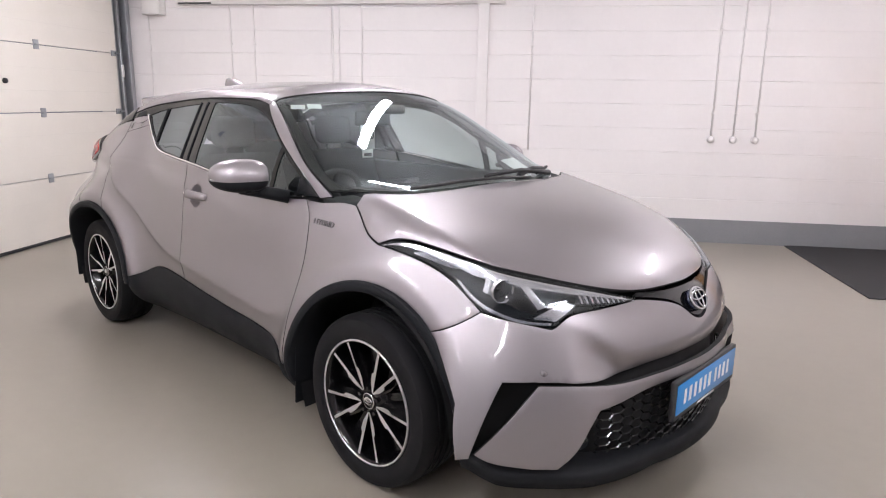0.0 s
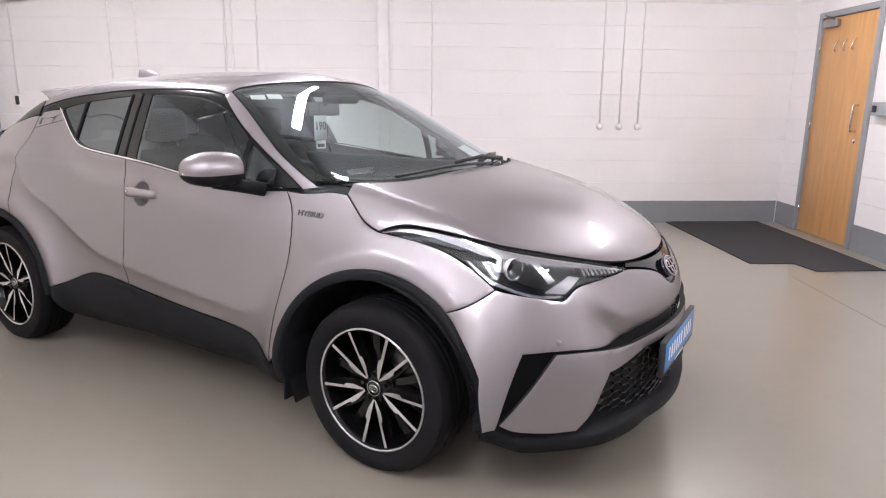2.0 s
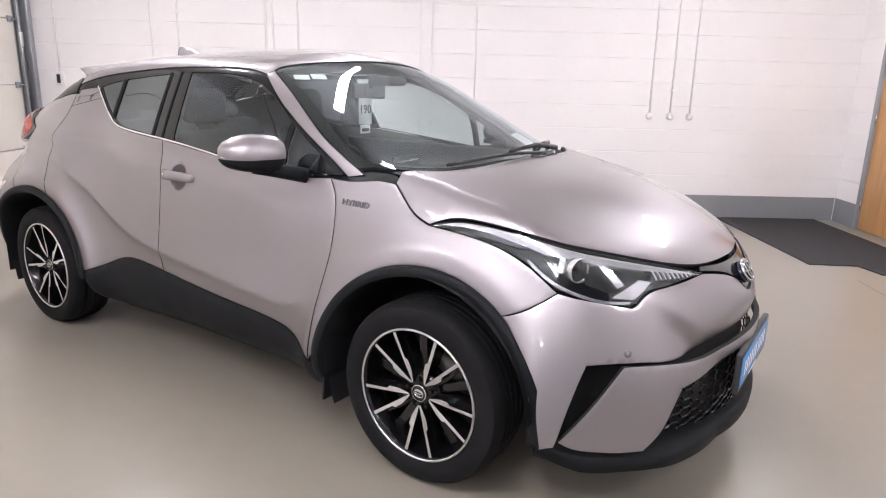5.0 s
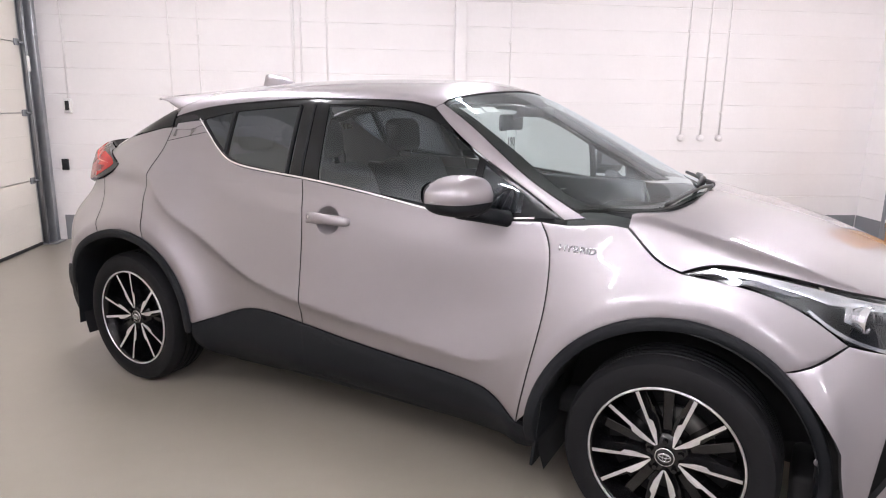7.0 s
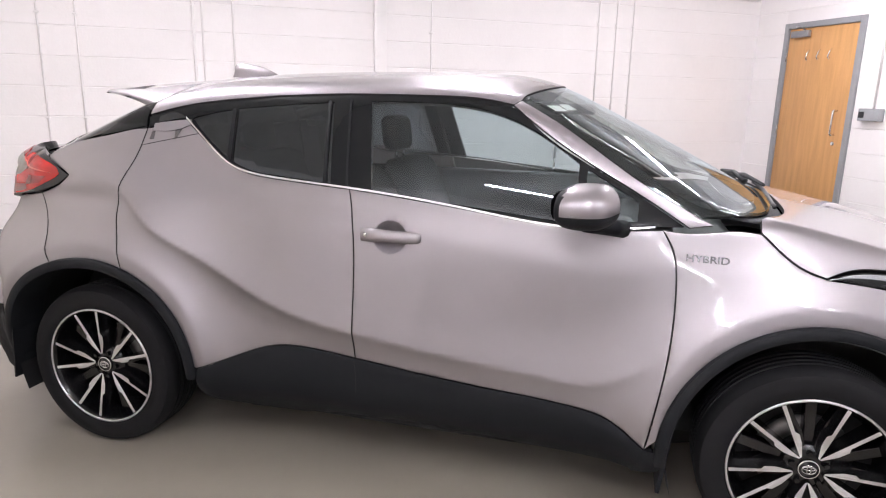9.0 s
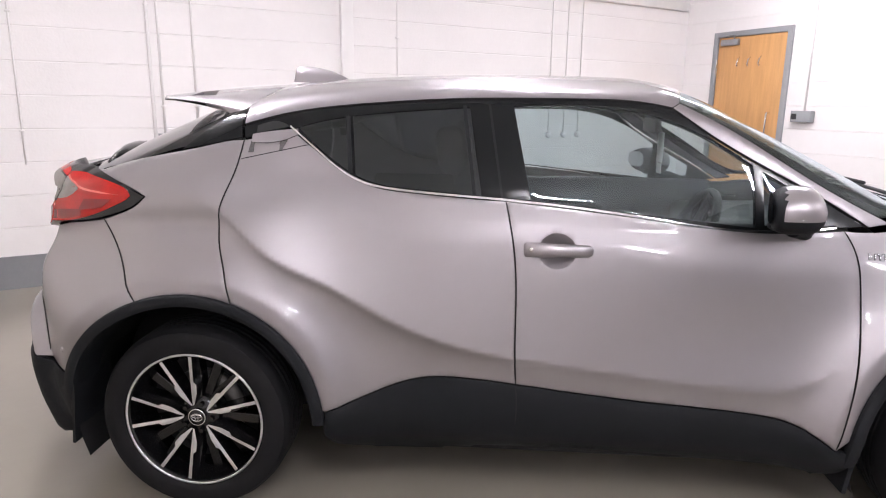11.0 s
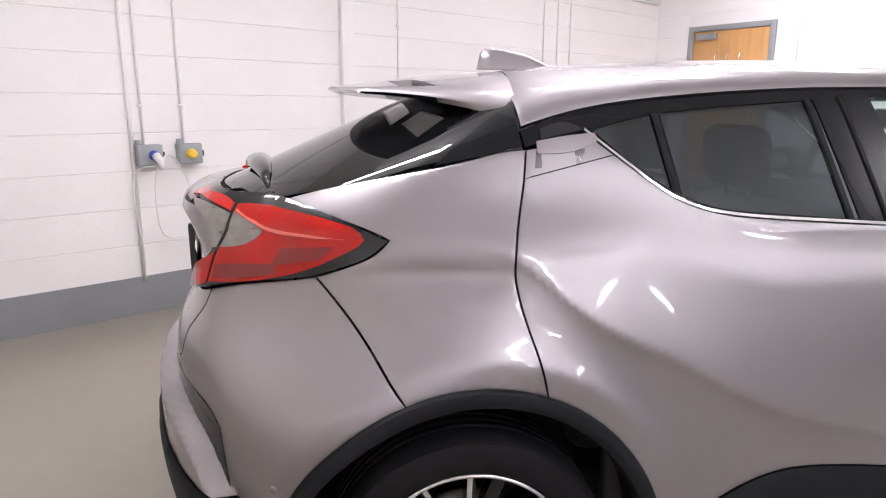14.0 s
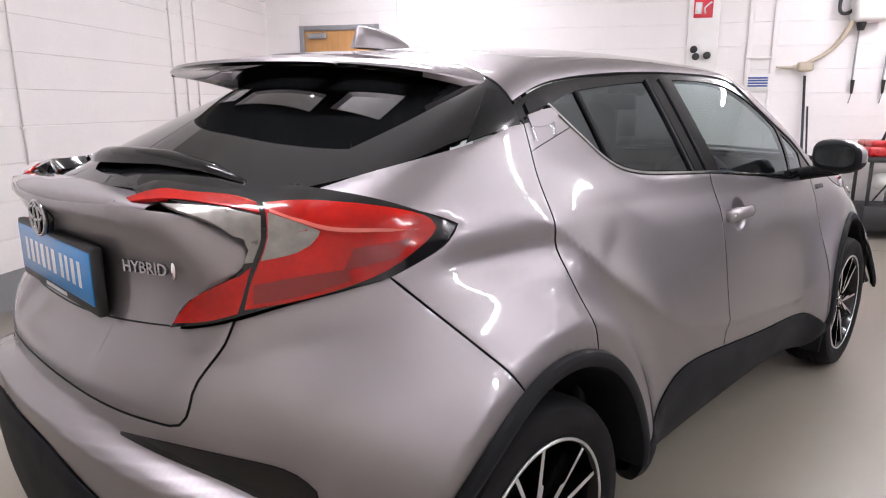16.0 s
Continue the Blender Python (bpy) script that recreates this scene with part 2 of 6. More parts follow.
# ---- the car's surface: a smooth solid cut by its side, top, front and rear ----
def spline(xs, ys):
    """A natural cubic through knots, straight beyond its ends; ys may have columns."""
    xs, ys = np.array(xs, float), np.array(ys, float)
    n, h = len(xs), np.diff(xs)
    flat = ys.reshape(n, -1)
    A, B = np.zeros((n, n)), np.zeros((n, flat.shape[1]))
    A[0, 0] = A[-1, -1] = 1
    for i in range(1, n - 1):
        A[i, i - 1:i + 2] = h[i - 1], 2 * (h[i - 1] + h[i]), h[i]
        B[i] = 6 * ((flat[i + 1] - flat[i]) / h[i] - (flat[i] - flat[i - 1]) / h[i - 1])
    M = np.linalg.solve(A, B)

    def value(x):
        x = np.asarray(x, float)
        q = np.clip(x, xs[0], xs[-1])
        i = np.clip(np.searchsorted(xs, q) - 1, 0, n - 2)
        a, b = xs[i + 1] - q, q - xs[i]
        hh = h[i]
        e = (..., None)
        y = (M[i] * (a ** 3)[e] + M[i + 1] * (b ** 3)[e]) / (6 * hh)[e] \
            + (flat[i] / hh[e] - M[i] * hh[e] / 6) * a[e] + (flat[i + 1] / hh[e] - M[i + 1] * hh[e] / 6) * b[e]
        s0 = (flat[1] - flat[0]) / h[0] - h[0] * (2 * M[0] + M[1]) / 6
        s1 = (flat[-1] - flat[-2]) / h[-1] + h[-1] * (2 * M[-1] + M[-2]) / 6
        y = y + np.where(x < xs[0], x - xs[0], 0)[e] * s0 + np.where(x > xs[-1], x - xs[-1], 0)[e] * s1
        return y[..., 0] if ys.ndim == 1 else y
    return value


SX = [-2.05, -1.7, -1.32, -0.9, -0.4, 0.2, 0.8, 1.32, 1.75, 2.1]
SZ = [0.15, 0.30, 0.45, 0.62, 0.80, 0.95, 1.08, 1.20]
LEVELS = [
    [.56, .68, .70, .66, .64, .64, .66, .72, .71, .55],
    [.70, .81, .82, .80, .79, .79, .80, .82, .80, .62],
    [.76, .84, .845, .825, .82, .82, .825, .84, .835, .68],
    [.775, .850, .845, .817, .808, .806, .804, .835, .822, .675],
    [.74, .838, .84, .812, .800, .796, .786, .80, .778, .63],
    [.565, .725, .815, .806, .792, .788, .774, .755, .70, .57],
    [.49, .69, .79, .785, .772, .768, .745, .69, .61, .48],
    [.38, .62, .735, .765, .770, .760, .725, .60, .50, .38],
]
level = spline(SX, np.array(LEVELS).T)
glass_foot = spline([-2.0, -1.6, -1.16, -0.8, -0.3, 0.3, 0.6, 1.0, 1.4], [.64, .735, .755, .722, .752, .762, .755, .728, .69])
crease_z = spline([-1.5, -1.2, -1.05, -.876, -.706, -.516, -.327, -.05, .23, .5, .66, .75, .89], [1.13, 1.065, .945, .850, .757, .672, .626, .588, .557, .532, .536, .577, .70])
crease_a = spline([-1.6, -1.3, -1.1, -0.7, -0.3, 0.3, 0.62, 0.8, 1.0], [.004, .016, .034, .036, .033, .028, .021, .008, 0])
belt_z = spline([-1.16, -.885, -.7, -.256, .565, .9], [1.30, 1.245, 1.15, 1.118, 1.04, 1.05])
shoulder_z = spline([-1.3, -1.0, -0.6, -0.2, 0.3], [1.082, 1.078, 1.064, 1.046, 1.028])
shoulder_a = spline([-1.3, -1.1, -0.8, -0.3, 0.2, 0.6], [0, .006, .0075, .006, .003, 0])
bonnet_z = spline([1.0, 1.24, 1.40, 1.65, 1.95, 2.12, 2.22], [1.115, 1.098, 1.072, 1.025, .928, .835, .74])
bonnet_bow = spline([1.2, 1.6, 2.1], [.15, .17, .40])
bonnet_drop = spline([1.2, 1.5, 2.1], [.02, .06, .11])
nose_x = spline([.15, .22, .35, .48, .60, .75, .85], [2.16, 2.22, 2.25, 2.25, 2.235, 2.20, 2.16])
tail_x = spline([.2, .35, .5, .62, .72, .80, .86, .92, .97, 1.08, 1.16, 1.25], [-2.00, -2.07, -2.105, -2.11, -2.11, -2.105, -2.085, -2.048, -2.033, -2.040, -2.070, -2.07])
WHEEL_X, HUB_Z, HUB_Y = 1.32, 0.338, 0.85


def smax(a, b, k):
    h = np.clip(0.5 + 0.5 * (a - b) / k, 0, 1)
    return b + (a - b) * h + k * h * (1 - h)


def side_y(x, z):
    L = level(x)
    xi, zi = np.broadcast_arrays(np.asarray(x, float), np.asarray(z, float))
    L = np.broadcast_to(L, xi.shape + (len(SZ),))
    zq = np.clip(zi, 0.1, 1.3)
    y = (level_z(zq) * L).sum(-1)
    t = zi - crease_z(xi)
    # the glass leans in above the belt; below it the doors stand steeper
    zb = belt_z(xi)
    lean = np.clip((xi + 1.3) / .8, 0, 1)
    lean = .50 - .32 * lean * lean * (3 - 2 * lean)
    plane = lambda q: glass_foot(xi) - .50 * (q - 1.1) - .12 * np.clip(q - 1.1, 0, 1) ** 2
    g = np.where(zi > zb, plane(zi), plane(zb) + lean * (zb - zi))
    y = -smax(-y, -g, .045)
    # the crease that falls from the shoulder to the foot of the doors
    more = np.clip(crease_a(xi), 0, 1) * np.exp(-(np.sqrt(t * t + .00002) - .0045) / (.230 + .165 * np.tanh(t / .012)))
    # the shoulder fold below the rear windows
    u = np.clip(shoulder_z(xi) - zi, 0, 1)
    more = more + np.clip(shoulder_a(xi), 0, 1) * (1 - np.exp(-u / .032)) * np.exp(-u / .20)
    # wheel arch flares: an upright ring, then a slope back to the flank
    for wx, amp, reach in ((WHEEL_X, .072, .110), (-WHEEL_X, .052, .065)):
        r = np.hypot(xi - wx, (zi - HUB_Z) * 0.98) - .515
        r = .5 * (r + np.sqrt(r * r + .00022))
        more = more + amp * np.exp(-r / reach - (r / .30) ** 2)
    more = more - .023 * np.exp(-((xi + 1.38) / .20) ** 2 - ((zi - 1.020) / .042) ** 2)
    fade = np.clip((np.minimum(zb, 1.21) - zi) / .14, 0, 1)
    return y + more * fade * fade * (3 - 2 * fade)


level_z = spline(SZ, np.eye(len(SZ)))


def top_height(x, y):
    """The car from above: bonnet, windscreen, roof, rear screen and tail lip, each a gentle curve, rounded into one another."""
    q = y * y
    roof = 1.552 - .045 * (x + .2) ** 2 - .25 * q
    a = x + .33 * q - .42
    screen = 1.505 - .478 * a - .03 * a * a - .06 * q
    b = x - .45 * q + 1.95
    rear = 1.190 + .46 * b - .040 * b * b - .14 * q
    lip = 1.172 - 2 * np.clip(x - .30 * q + 1.93, 0, 9) - .05 * q
    front = bonnet_z(x + bonnet_bow(x) * q) - bonnet_drop(np.clip(x, 1.0, 2.3)) * q - np.clip(.6 - x, 0, 9)
    z = -smax(-roof, -screen, .07)
    z = -smax(-z, -rear, .07)
    z = smax(z, lip, .03)
    return smax(z, front, .03)


def solid(x, y, z):
    """Below zero inside the car."""
    y = np.abs(y)
    side = y - side_y(x, z)
    top = z - top_height(x, y)
    nose = x - (nose_x(z) - .44 * y ** 2 - .47 * y ** 4)
    tail = (tail_x(z) + .22 * y ** 2 + .28 * y ** 4) - x
    f = smax(side, top * .85, .05)
    f = smax(f, nose, .05)
    return smax(f, tail, .05)


def cast(p, d, near=0.0, far=1.6, steps=21):
    """Points where the rays p + s d leave the solid."""
    a, b = np.full(len(p), near), np.full(len(p), far)
    for _ in range(steps):
        m = (a + b) / 2
        q = p + d * m[:, None]
        inside = solid(q[:, 0], q[:, 1], q[:, 2]) < 0
        a, b = np.where(inside, m, a), np.where(inside, b, m)
    return p + d * ((a + b) / 2)[:, None]


def slope(p, e=.004):
    g = np.stack([solid(*(p + s).T) - solid(*(p - s).T) for s in np.eye(3) * e], 1)
    return g / np.linalg.norm(g, axis=1)[:, None]

# ---- the room ----
BACK_V, LEFT_U, NEAR_V, RIGHT_U = 3.66, -3.63, -10.5, 5.17
SKEW = -3.5
RIGHT = ROOM @ pose(RIGHT_U, BACK_V, 0, 0, 0, SKEW - 90)      # x runs along the right wall towards the viewer, y out of the room


def structure(name, bm, mat, label, m=ROOM, smooth=False):
    return tagged(part(name, bm, mat, smooth=smooth, at=m), label, kind="structure")


structure("floor", box(LEFT_U - 0.3, NEAR_V - 0.3, -0.15, RIGHT_U + 0.6, BACK_V + 0.3, 0), FLOOR_PAINT, "pale grey-beige painted concrete workshop floor")
structure("ceiling", box(LEFT_U - 0.3, NEAR_V - 0.3, CEILING_Z, RIGHT_U + 0.6, BACK_V + 0.3, CEILING_Z + 0.15), CEILING_PAINT, "plain white painted ceiling")
wall_back = structure("wall_north", box(LEFT_U - 0.3, BACK_V + 0.006, 0, RIGHT_U + 0.3, BACK_V + 0.25, CEILING_Z), MORTAR, "white painted concrete block wall with conduits")
DOOR_X0, DOOR_X1, DOOR_Z = 0.447, 1.480, 2.31
bm = box(0.0, 0.006, 0, DOOR_X0, 0.25, CEILING_Z)
box(DOOR_X1, 0.006, 0, 12.0, 0.25, CEILING_Z, bm=bm)
box(DOOR_X0, 0.006, DOOR_Z, DOOR_X1, 0.25, CEILING_Z, bm=bm)
wall_right = structure("wall_east", bm, MORTAR, "white painted concrete block wall with an oak door", RIGHT)
structure("wall_south", box(LEFT_U - 0.3, NEAR_V - 0.25, 0, RIGHT_U + 0.6, NEAR_V, CEILING_Z), FAR_WALL, "unseen closing wall, grey set for the car's reflections")
ROLL_V0, ROLL_V1, ROLL_Z = -1.6, 3.40, 3.0
bm = box(LEFT_U - 0.3, NEAR_V, 0, LEFT_U, ROLL_V0, CEILING_Z)
box(LEFT_U - 0.3, ROLL_V1 + 0.08, 0, LEFT_U, BACK_V + 0.01, CEILING_Z, bm=bm)
box(LEFT_U - 0.3, ROLL_V0, ROLL_Z, LEFT_U, ROLL_V1 + 0.08, CEILING_Z, bm=bm)
structure("wall_west", bm, WALL_WHITE, "white wall round the sectional door")
SKIRT = 0.255
structure("baseboard", box(LEFT_U + 0.12, BACK_V - 0.012, 0, RIGHT_U - 0.02, BACK_V + 0.02, SKIRT), SKIRT_GREY, "grey painted band along the wall's foot")
bm = box(0.02, -0.012, 0, DOOR_X0 - 0.01, 0.02, SKIRT)
box(DOOR_X1 + 0.01, -0.012, 0, 11.0, 0.02, SKIRT, bm=bm)
structure("baseboard", bm, SKIRT_GREY, "grey painted band along the wall's foot", RIGHT)
structure("floor_joint", box(-.002, -4.5, 0.0003, .002, 0, 0.0012), JOINT_FILL, "thin joint in the concrete floor", ROOM @ pose(3.93, 1.23, 0, 0, 0, -4.8))


def sectional_door():
    d = thing("sectional_door", ROOM @ pose(LEFT_U, 0, 0), "cream insulated sectional garage door with grey tracks", "garage door")
    z, i = 0.0, 0
    for top in (0.64, 1.28, 1.92, 2.56, 3.02):
        bm = box(-0.05, ROLL_V0, z + 0.004, -0.004, ROLL_V1, top - 0.004, 0.004)
        for k in range(1, 3):
            q = z + (top - z) * k / 3
            box(-0.01, ROLL_V0, q - 0.003, -0.0028, ROLL_V1, q + 0.003, 0.001, 1, bm=bm)
        part("panel", bm, DOOR_CREAM, d, smooth=False)
        if i:
            for v in (ROLL_V0 + 0.3, 0.5, 2.18):
                bm = box(-0.003, v - 0.035, z - 0.045, 0.006, v + 0.035, z + 0.045, 0.004)
                tube([(0.008, v - 0.03, z), (0.008, v + 0.03, z)], 0.008, 8, bm)
                part("hinge", bm, GALVANISED, d)
            bm = box(-0.003, ROLL_V1 - 0.10, z - 0.03, 0.010, ROLL_V1 - 0.02, z + 0.03, 0.003)
            tube([(0.02, ROLL_V1 - 0.05, z), (0.02, ROLL_V1 + 0.06, z)], 0.012, 8, bm)
            part("roller_bracket", bm, GALVANISED, d)
        z, i = top, i + 1
    part("seal", box(-0.06, ROLL_V0, 0.0, 0.004, ROLL_V1, 0.03, 0.006), BLACK_PLASTIC, d)
    bm = box(0.0, ROLL_V1 + 0.01, 0.0, 0.05, ROLL_V1 + 0.022, 3.0)
    box(0.0, ROLL_V1 + 0.01, 0.0, 0.012, ROLL_V1 + 0.09, 3.0, bm=bm)
    box(0.045, ROLL_V1 - 0.012, 0.0, 0.055, ROLL_V1 + 0.022, 3.0, bm=bm)
    part("track", bm, GALVANISED, d, "galvanised upright track")
    bm = box(0.0, ROLL_V1 + 0.10, 0.0, 0.09, ROLL_V1 + 0.17, 3.0, 0.006)
    part("post", bm, GALVANISED, d, "grey steel door post")
    part("foot_plate", box(-0.02, ROLL_V1 - 0.01, 0, 0.13, ROLL_V1 + 0.20, 0.012, 0.003), GALVANISED, d)
    part("label_plate", box(0.055, ROLL_V1 - 0.02, 1.66, 0.06, ROLL_V1 + 0.03, 1.80), WHITE_PLASTIC, d)
    bm = lathe([(0.0, 0.02), (0.022, 0.02), (0.026, 0.0)], 16, "x")
    part("peep_plug", bm, BLACK_PLASTIC, d, at=pose(0, 1.75, 1.57))


def oak_door():
    d = thing("door_1", RIGHT @ pose(DOOR_X0, 0, 0), "closed oak veneer flush door in a grey frame", "door", kind="structure")
    w = DOOR_X1 - DOOR_X0
    bm = box(0, -0.025, 0, 0.06, 0.14, DOOR_Z, 0.004)
    box(w - 0.06, -0.025, 0, w, 0.14, DOOR_Z, 0.004, bm=bm)
    box(0.06, -0.025, DOOR_Z - 0.06, w - 0.06, 0.14, DOOR_Z, 0.004, bm=bm)
    part("door_frame", bm, FRAME_GREY, d, "grey painted frame")
    part("leaf", box(0.063, 0.0, 0.012, w - 0.063, 0.044, DOOR_Z - 0.063, 0.002), OAK, d, "warm brown oak veneer leaf")
    hx = w - 0.19
    bm = tube([(hx, -0.002, 1.13), (hx, -0.05, 1.13), (hx, -0.055, 1.145), (hx, -0.055, 1.365), (hx, -0.05, 1.38), (hx, -0.002, 1.38)], 0.011, 10)
    part("pull_handle", bm, CHROME, d, "polished D-shaped pull handle")
    bm = lathe([(0, 0.0), (0.022, 0.0), (0.024, -0.006), (0.012, -0.012), (0, -0.012)], 20, "y")
    part("lock_rose", bm, CHROME, d, at=pose(hx, 0, 1.04))
    bm = box(0.12, -0.05, DOOR_Z - 0.16, 0.36, -0.002, DOOR_Z - 0.09, 0.008)
    tube([(0.30, -0.03, DOOR_Z - 0.09), (0.42, -0.20, DOOR_Z - 0.07), (0.20, -0.06, DOOR_Z - 0.05)], 0.008, 6, bm)
    part("door_closer", bm, GALVANISED, d, "silver overhead door closer")
    for k in range(3):
        x = 0.37 + 0.145 * k
        bm = tube([(x, -0.002, 2.01), (x, -0.03, 1.98), (x, -0.045, 1.93), (x, -0.03, 1.905), (x, -0.02, 1.92)], 0.007, 8)
        part("coat_hook", bm, CHROME, d)
    for z in (0.25, 1.15, 1.95):
        part("hinge", tube([(0.058, -0.012, z - 0.05), (0.058, -0.012, z + 0.05)], 0.008, 8), CHROME, d)


def conduit(x, z_end, plane, r=0.009, end="bulb"):
    c = thing("wall_conduit", plane @ pose(x, 0, 0), "white painted electrical conduit down the wall", "conduit", "wall conduits")
    part("pipe", tube([(0, -0.010, CEILING_Z), (0, -0.010, z_end)], r, 10), CONDUIT, c)
    if end == "bulb":
        part("end_box", lathe([(0, 0.0), (0.034, 0.0), (0.036, -0.03), (0.028, -0.04), (0, -0.042)], 20, "y"), CONDUIT, c, at=pose(0, 0, z_end - 0.02))
    z = z_end + 0.25
    while z < CEILING_Z:
        part("saddle", box(-0.018, -0.022, z - 0.008, 0.018, 0, z + 0.008, 0.003), CONDUIT, c)
        z += 0.85


BACK = ROOM @ pose(0, BACK_V, 0)
sectional_door()
oak_door()
for u in (2.96, 3.185, 3.40):
    conduit(u, 1.13, BACK)
for u in (-2.36, -2.08, 1.05):
    conduit(u, 0.95, BACK, 0.007, end="")
for u in (-1.085, -0.825):
    conduit(u, 1.14, BACK, end="")
conduit(-1.16, 0.22, BACK, 0.014, "")


def trunking(u0, u1, z):
    t = thing("cable_trunking", BACK @ pose(u0, 0, z), "white plastic cable trunking along the wall", "trunking")
    part("body", box(0, -0.06, 0, u1 - u0, -0.001, 0.10, 0.004), WHITE_PLASTIC, t)
    part("lid", box(0.01, -0.064, 0.012, u1 - u0 - 0.01, -0.0602, 0.088, 0.0015), WHITE_PLASTIC, t)
    if u0 < -2:
        part("dark_slot", box(0.02, -0.066, 0.004, 0.42, -0.0643, 0.020), BLACK_PLASTIC, t)


trunking(-2.97, 0.75, 2.475)
trunking(0.80, 5.10, 2.60)


def boxed_strip():
    b = thing("pipe_casing", BACK @ pose(0.465, 0, 0), "white painted boxed pipe casing on the wall", "casing")
    part("body", box(0, -0.05, SKIRT, 0.115, -0.001, CEILING_Z, 0.004), CONDUIT, b)


def wall_box():
    b = thing("junction_box", BACK @ pose(-3.36, 0, 2.36), "grey-white steel junction box high on the wall", "junction box")
    part("case", box(0, -0.14, 0, 0.22, -0.001, 0.34, 0.008), WHITE_PLASTIC, b)
    part("cover", box(0.012, -0.146, 0.012, 0.208, -0.1402, 0.328, 0.003), WHITE_PLASTIC, b)


def socket(u, z, plugged):
    s = thing("industrial_socket", BACK @ pose(u, 0, z), "grey wall socket with a " + ("blue plug and white lead" if plugged else "yellow round outlet"), "socket", "wall sockets")
    part("back_box", box(-0.08, -0.075, -0.068, 0.08, -0.001, 0.068, 0.008, 3), GREY_PLASTIC, s, smooth="edges")
    part("gland", lathe([(0.014, -0.068), (0.014, 0.10), (0.018, 0.10), (0.018, 0.068)], 16, "z"), GREY_PLASTIC, s, at=pose(-0.06, -0.03, 0.0))
    part("outlet", lathe([(0, -0.118), (0.022, -0.118), (0.030, -0.112), (0.034, -0.075)], 24, "y"), BLUE_PLASTIC if plugged else YELLOW, s, at=pose(0.02 if plugged else 0, 0, 0))
    part("switch", box(0.083, -0.06, -0.02, 0.095, -0.03, 0.02, 0.003), BLACK_PLASTIC, s)
    if plugged:
        part("plug", tube([(0.02, -0.11, 0), (0.03, -0.15, -0.03), (0.04, -0.155, -0.075)], 0.028, 12, taper=(1, .9, .6)), WHITE_PLASTIC, s)


def hanging_lead():
    line = [(-1.02, -.15, .99), (-.98, -.10, 1.07), (-.90, -.09, 1.02), (-.83, -.08, .86), (-.80, -.07, .70), (-.82, -.07, .58), (-.90, -.07, .51), (-1.0, -.07, .52), (-1.05, -.07, .62), (-1.055, -.07, .85), (-1.04, -.10, .98)]
    d = spline(np.arange(len(line)), np.array(line))(np.linspace(0, len(line) - 1, 70))
    c = thing("power_lead", BACK, "thin white power lead looped below the socket", "cable")
    part("flex", tube([tuple(p) for p in d], .0055, 6), WHITE_PLASTIC, c)
    line = [(-1.06, -.11, 1.0), (-1.14, -.05, .98), (-1.18, -.03, .85), (-1.17, -.03, .6), (-1.15, -.03, .45), (-1.155, -.03, .24)]
    d = spline(np.arange(len(line)), np.array(line))(np.linspace(0, len(line) - 1, 40))
    part("flex", tube([tuple(p) for p in d], .0055, 6), WHITE_PLASTIC, c)


def pull_switch():
    s = thing("door_control", BACK @ pose(-3.36, 0, 1.35), "small white door control with a dark button and cable above", "switch")
    part("case", box(-0.035, -0.05, -0.07, 0.035, -0.001, 0.07, 0.008), WHITE_PLASTIC, s)
    part("button", box(-0.018, -0.056, -0.045, 0.018, -0.0502, 0.045, 0.006), BLACK_PLASTIC, s)
    part("cable", tube([(0, -0.012, 0.07), (0.005, -0.012, 0.6), (0, -0.012, 1.0)], 0.006, 6), CONDUIT, s)
    b = thing("wall_outlet", BACK @ pose(-3.45, 0, 0.77), "small black wall outlet", "outlet")
    part("plate", box(-0.03, -0.03, -0.055, 0.03, -0.001, 0.055, 0.004), BLACK_PLASTIC, b)
    part("rocker", box(-0.012, -0.036, -0.02, 0.012, -0.0302, 0.02, 0.003), BLACK_PLASTIC, b)


boxed_strip()
wall_box()
socket(-1.065, 1.07, True)
socket(-0.80, 1.07, False)
hanging_lead()
pull_switch()


def rubber_mat():
    bm = bmesh.new()
    pts = [(1.05, 5.164), (1.858, 5.987), (3.18, 3.92), (2.67, 3.565), (2.49, 3.755), (2.15, 3.55)]
    low, top = [bm.verts.new((x, y, .0005)) for x, y in pts], [bm.verts.new((x, y, .009)) for x, y in pts]
    bm.faces.new(top)
    bm.faces.new(low[::-1])
    for i in range(len(pts)):
        k = (i + 1) % len(pts)
        bm.faces.new((low[i], low[k], top[k], top[i]))
    bmesh.ops.recalc_face_normals(bm, faces=bm.faces)
    tagged(part("floor_mat", bm, MAT_BLACK, smooth=False), "black ribbed rubber mat on the floor before the door", "mat")


rubber_mat()


def isolator():
    s = thing("isolator_switch", RIGHT @ pose(1.72, 0, 1.35), "grey isolator box beside the oak door", "switch")
    part("case", box(-0.115, -0.08, -0.06, 0.115, -0.001, 0.06, 0.008, 3), GREY_PLASTIC, s, smooth="edges")
    part("rocker", box(-0.10, -0.088, -0.03, -0.04, -0.0802, 0.03, 0.004), BLACK_PLASTIC, s)
    part("conduit", tube([(0, -0.018, 0.06), (0, -0.018, CEILING_Z - 1.35)], 0.011, 8), CONDUIT, s)


isolator()


LIGHT_DROP = .28


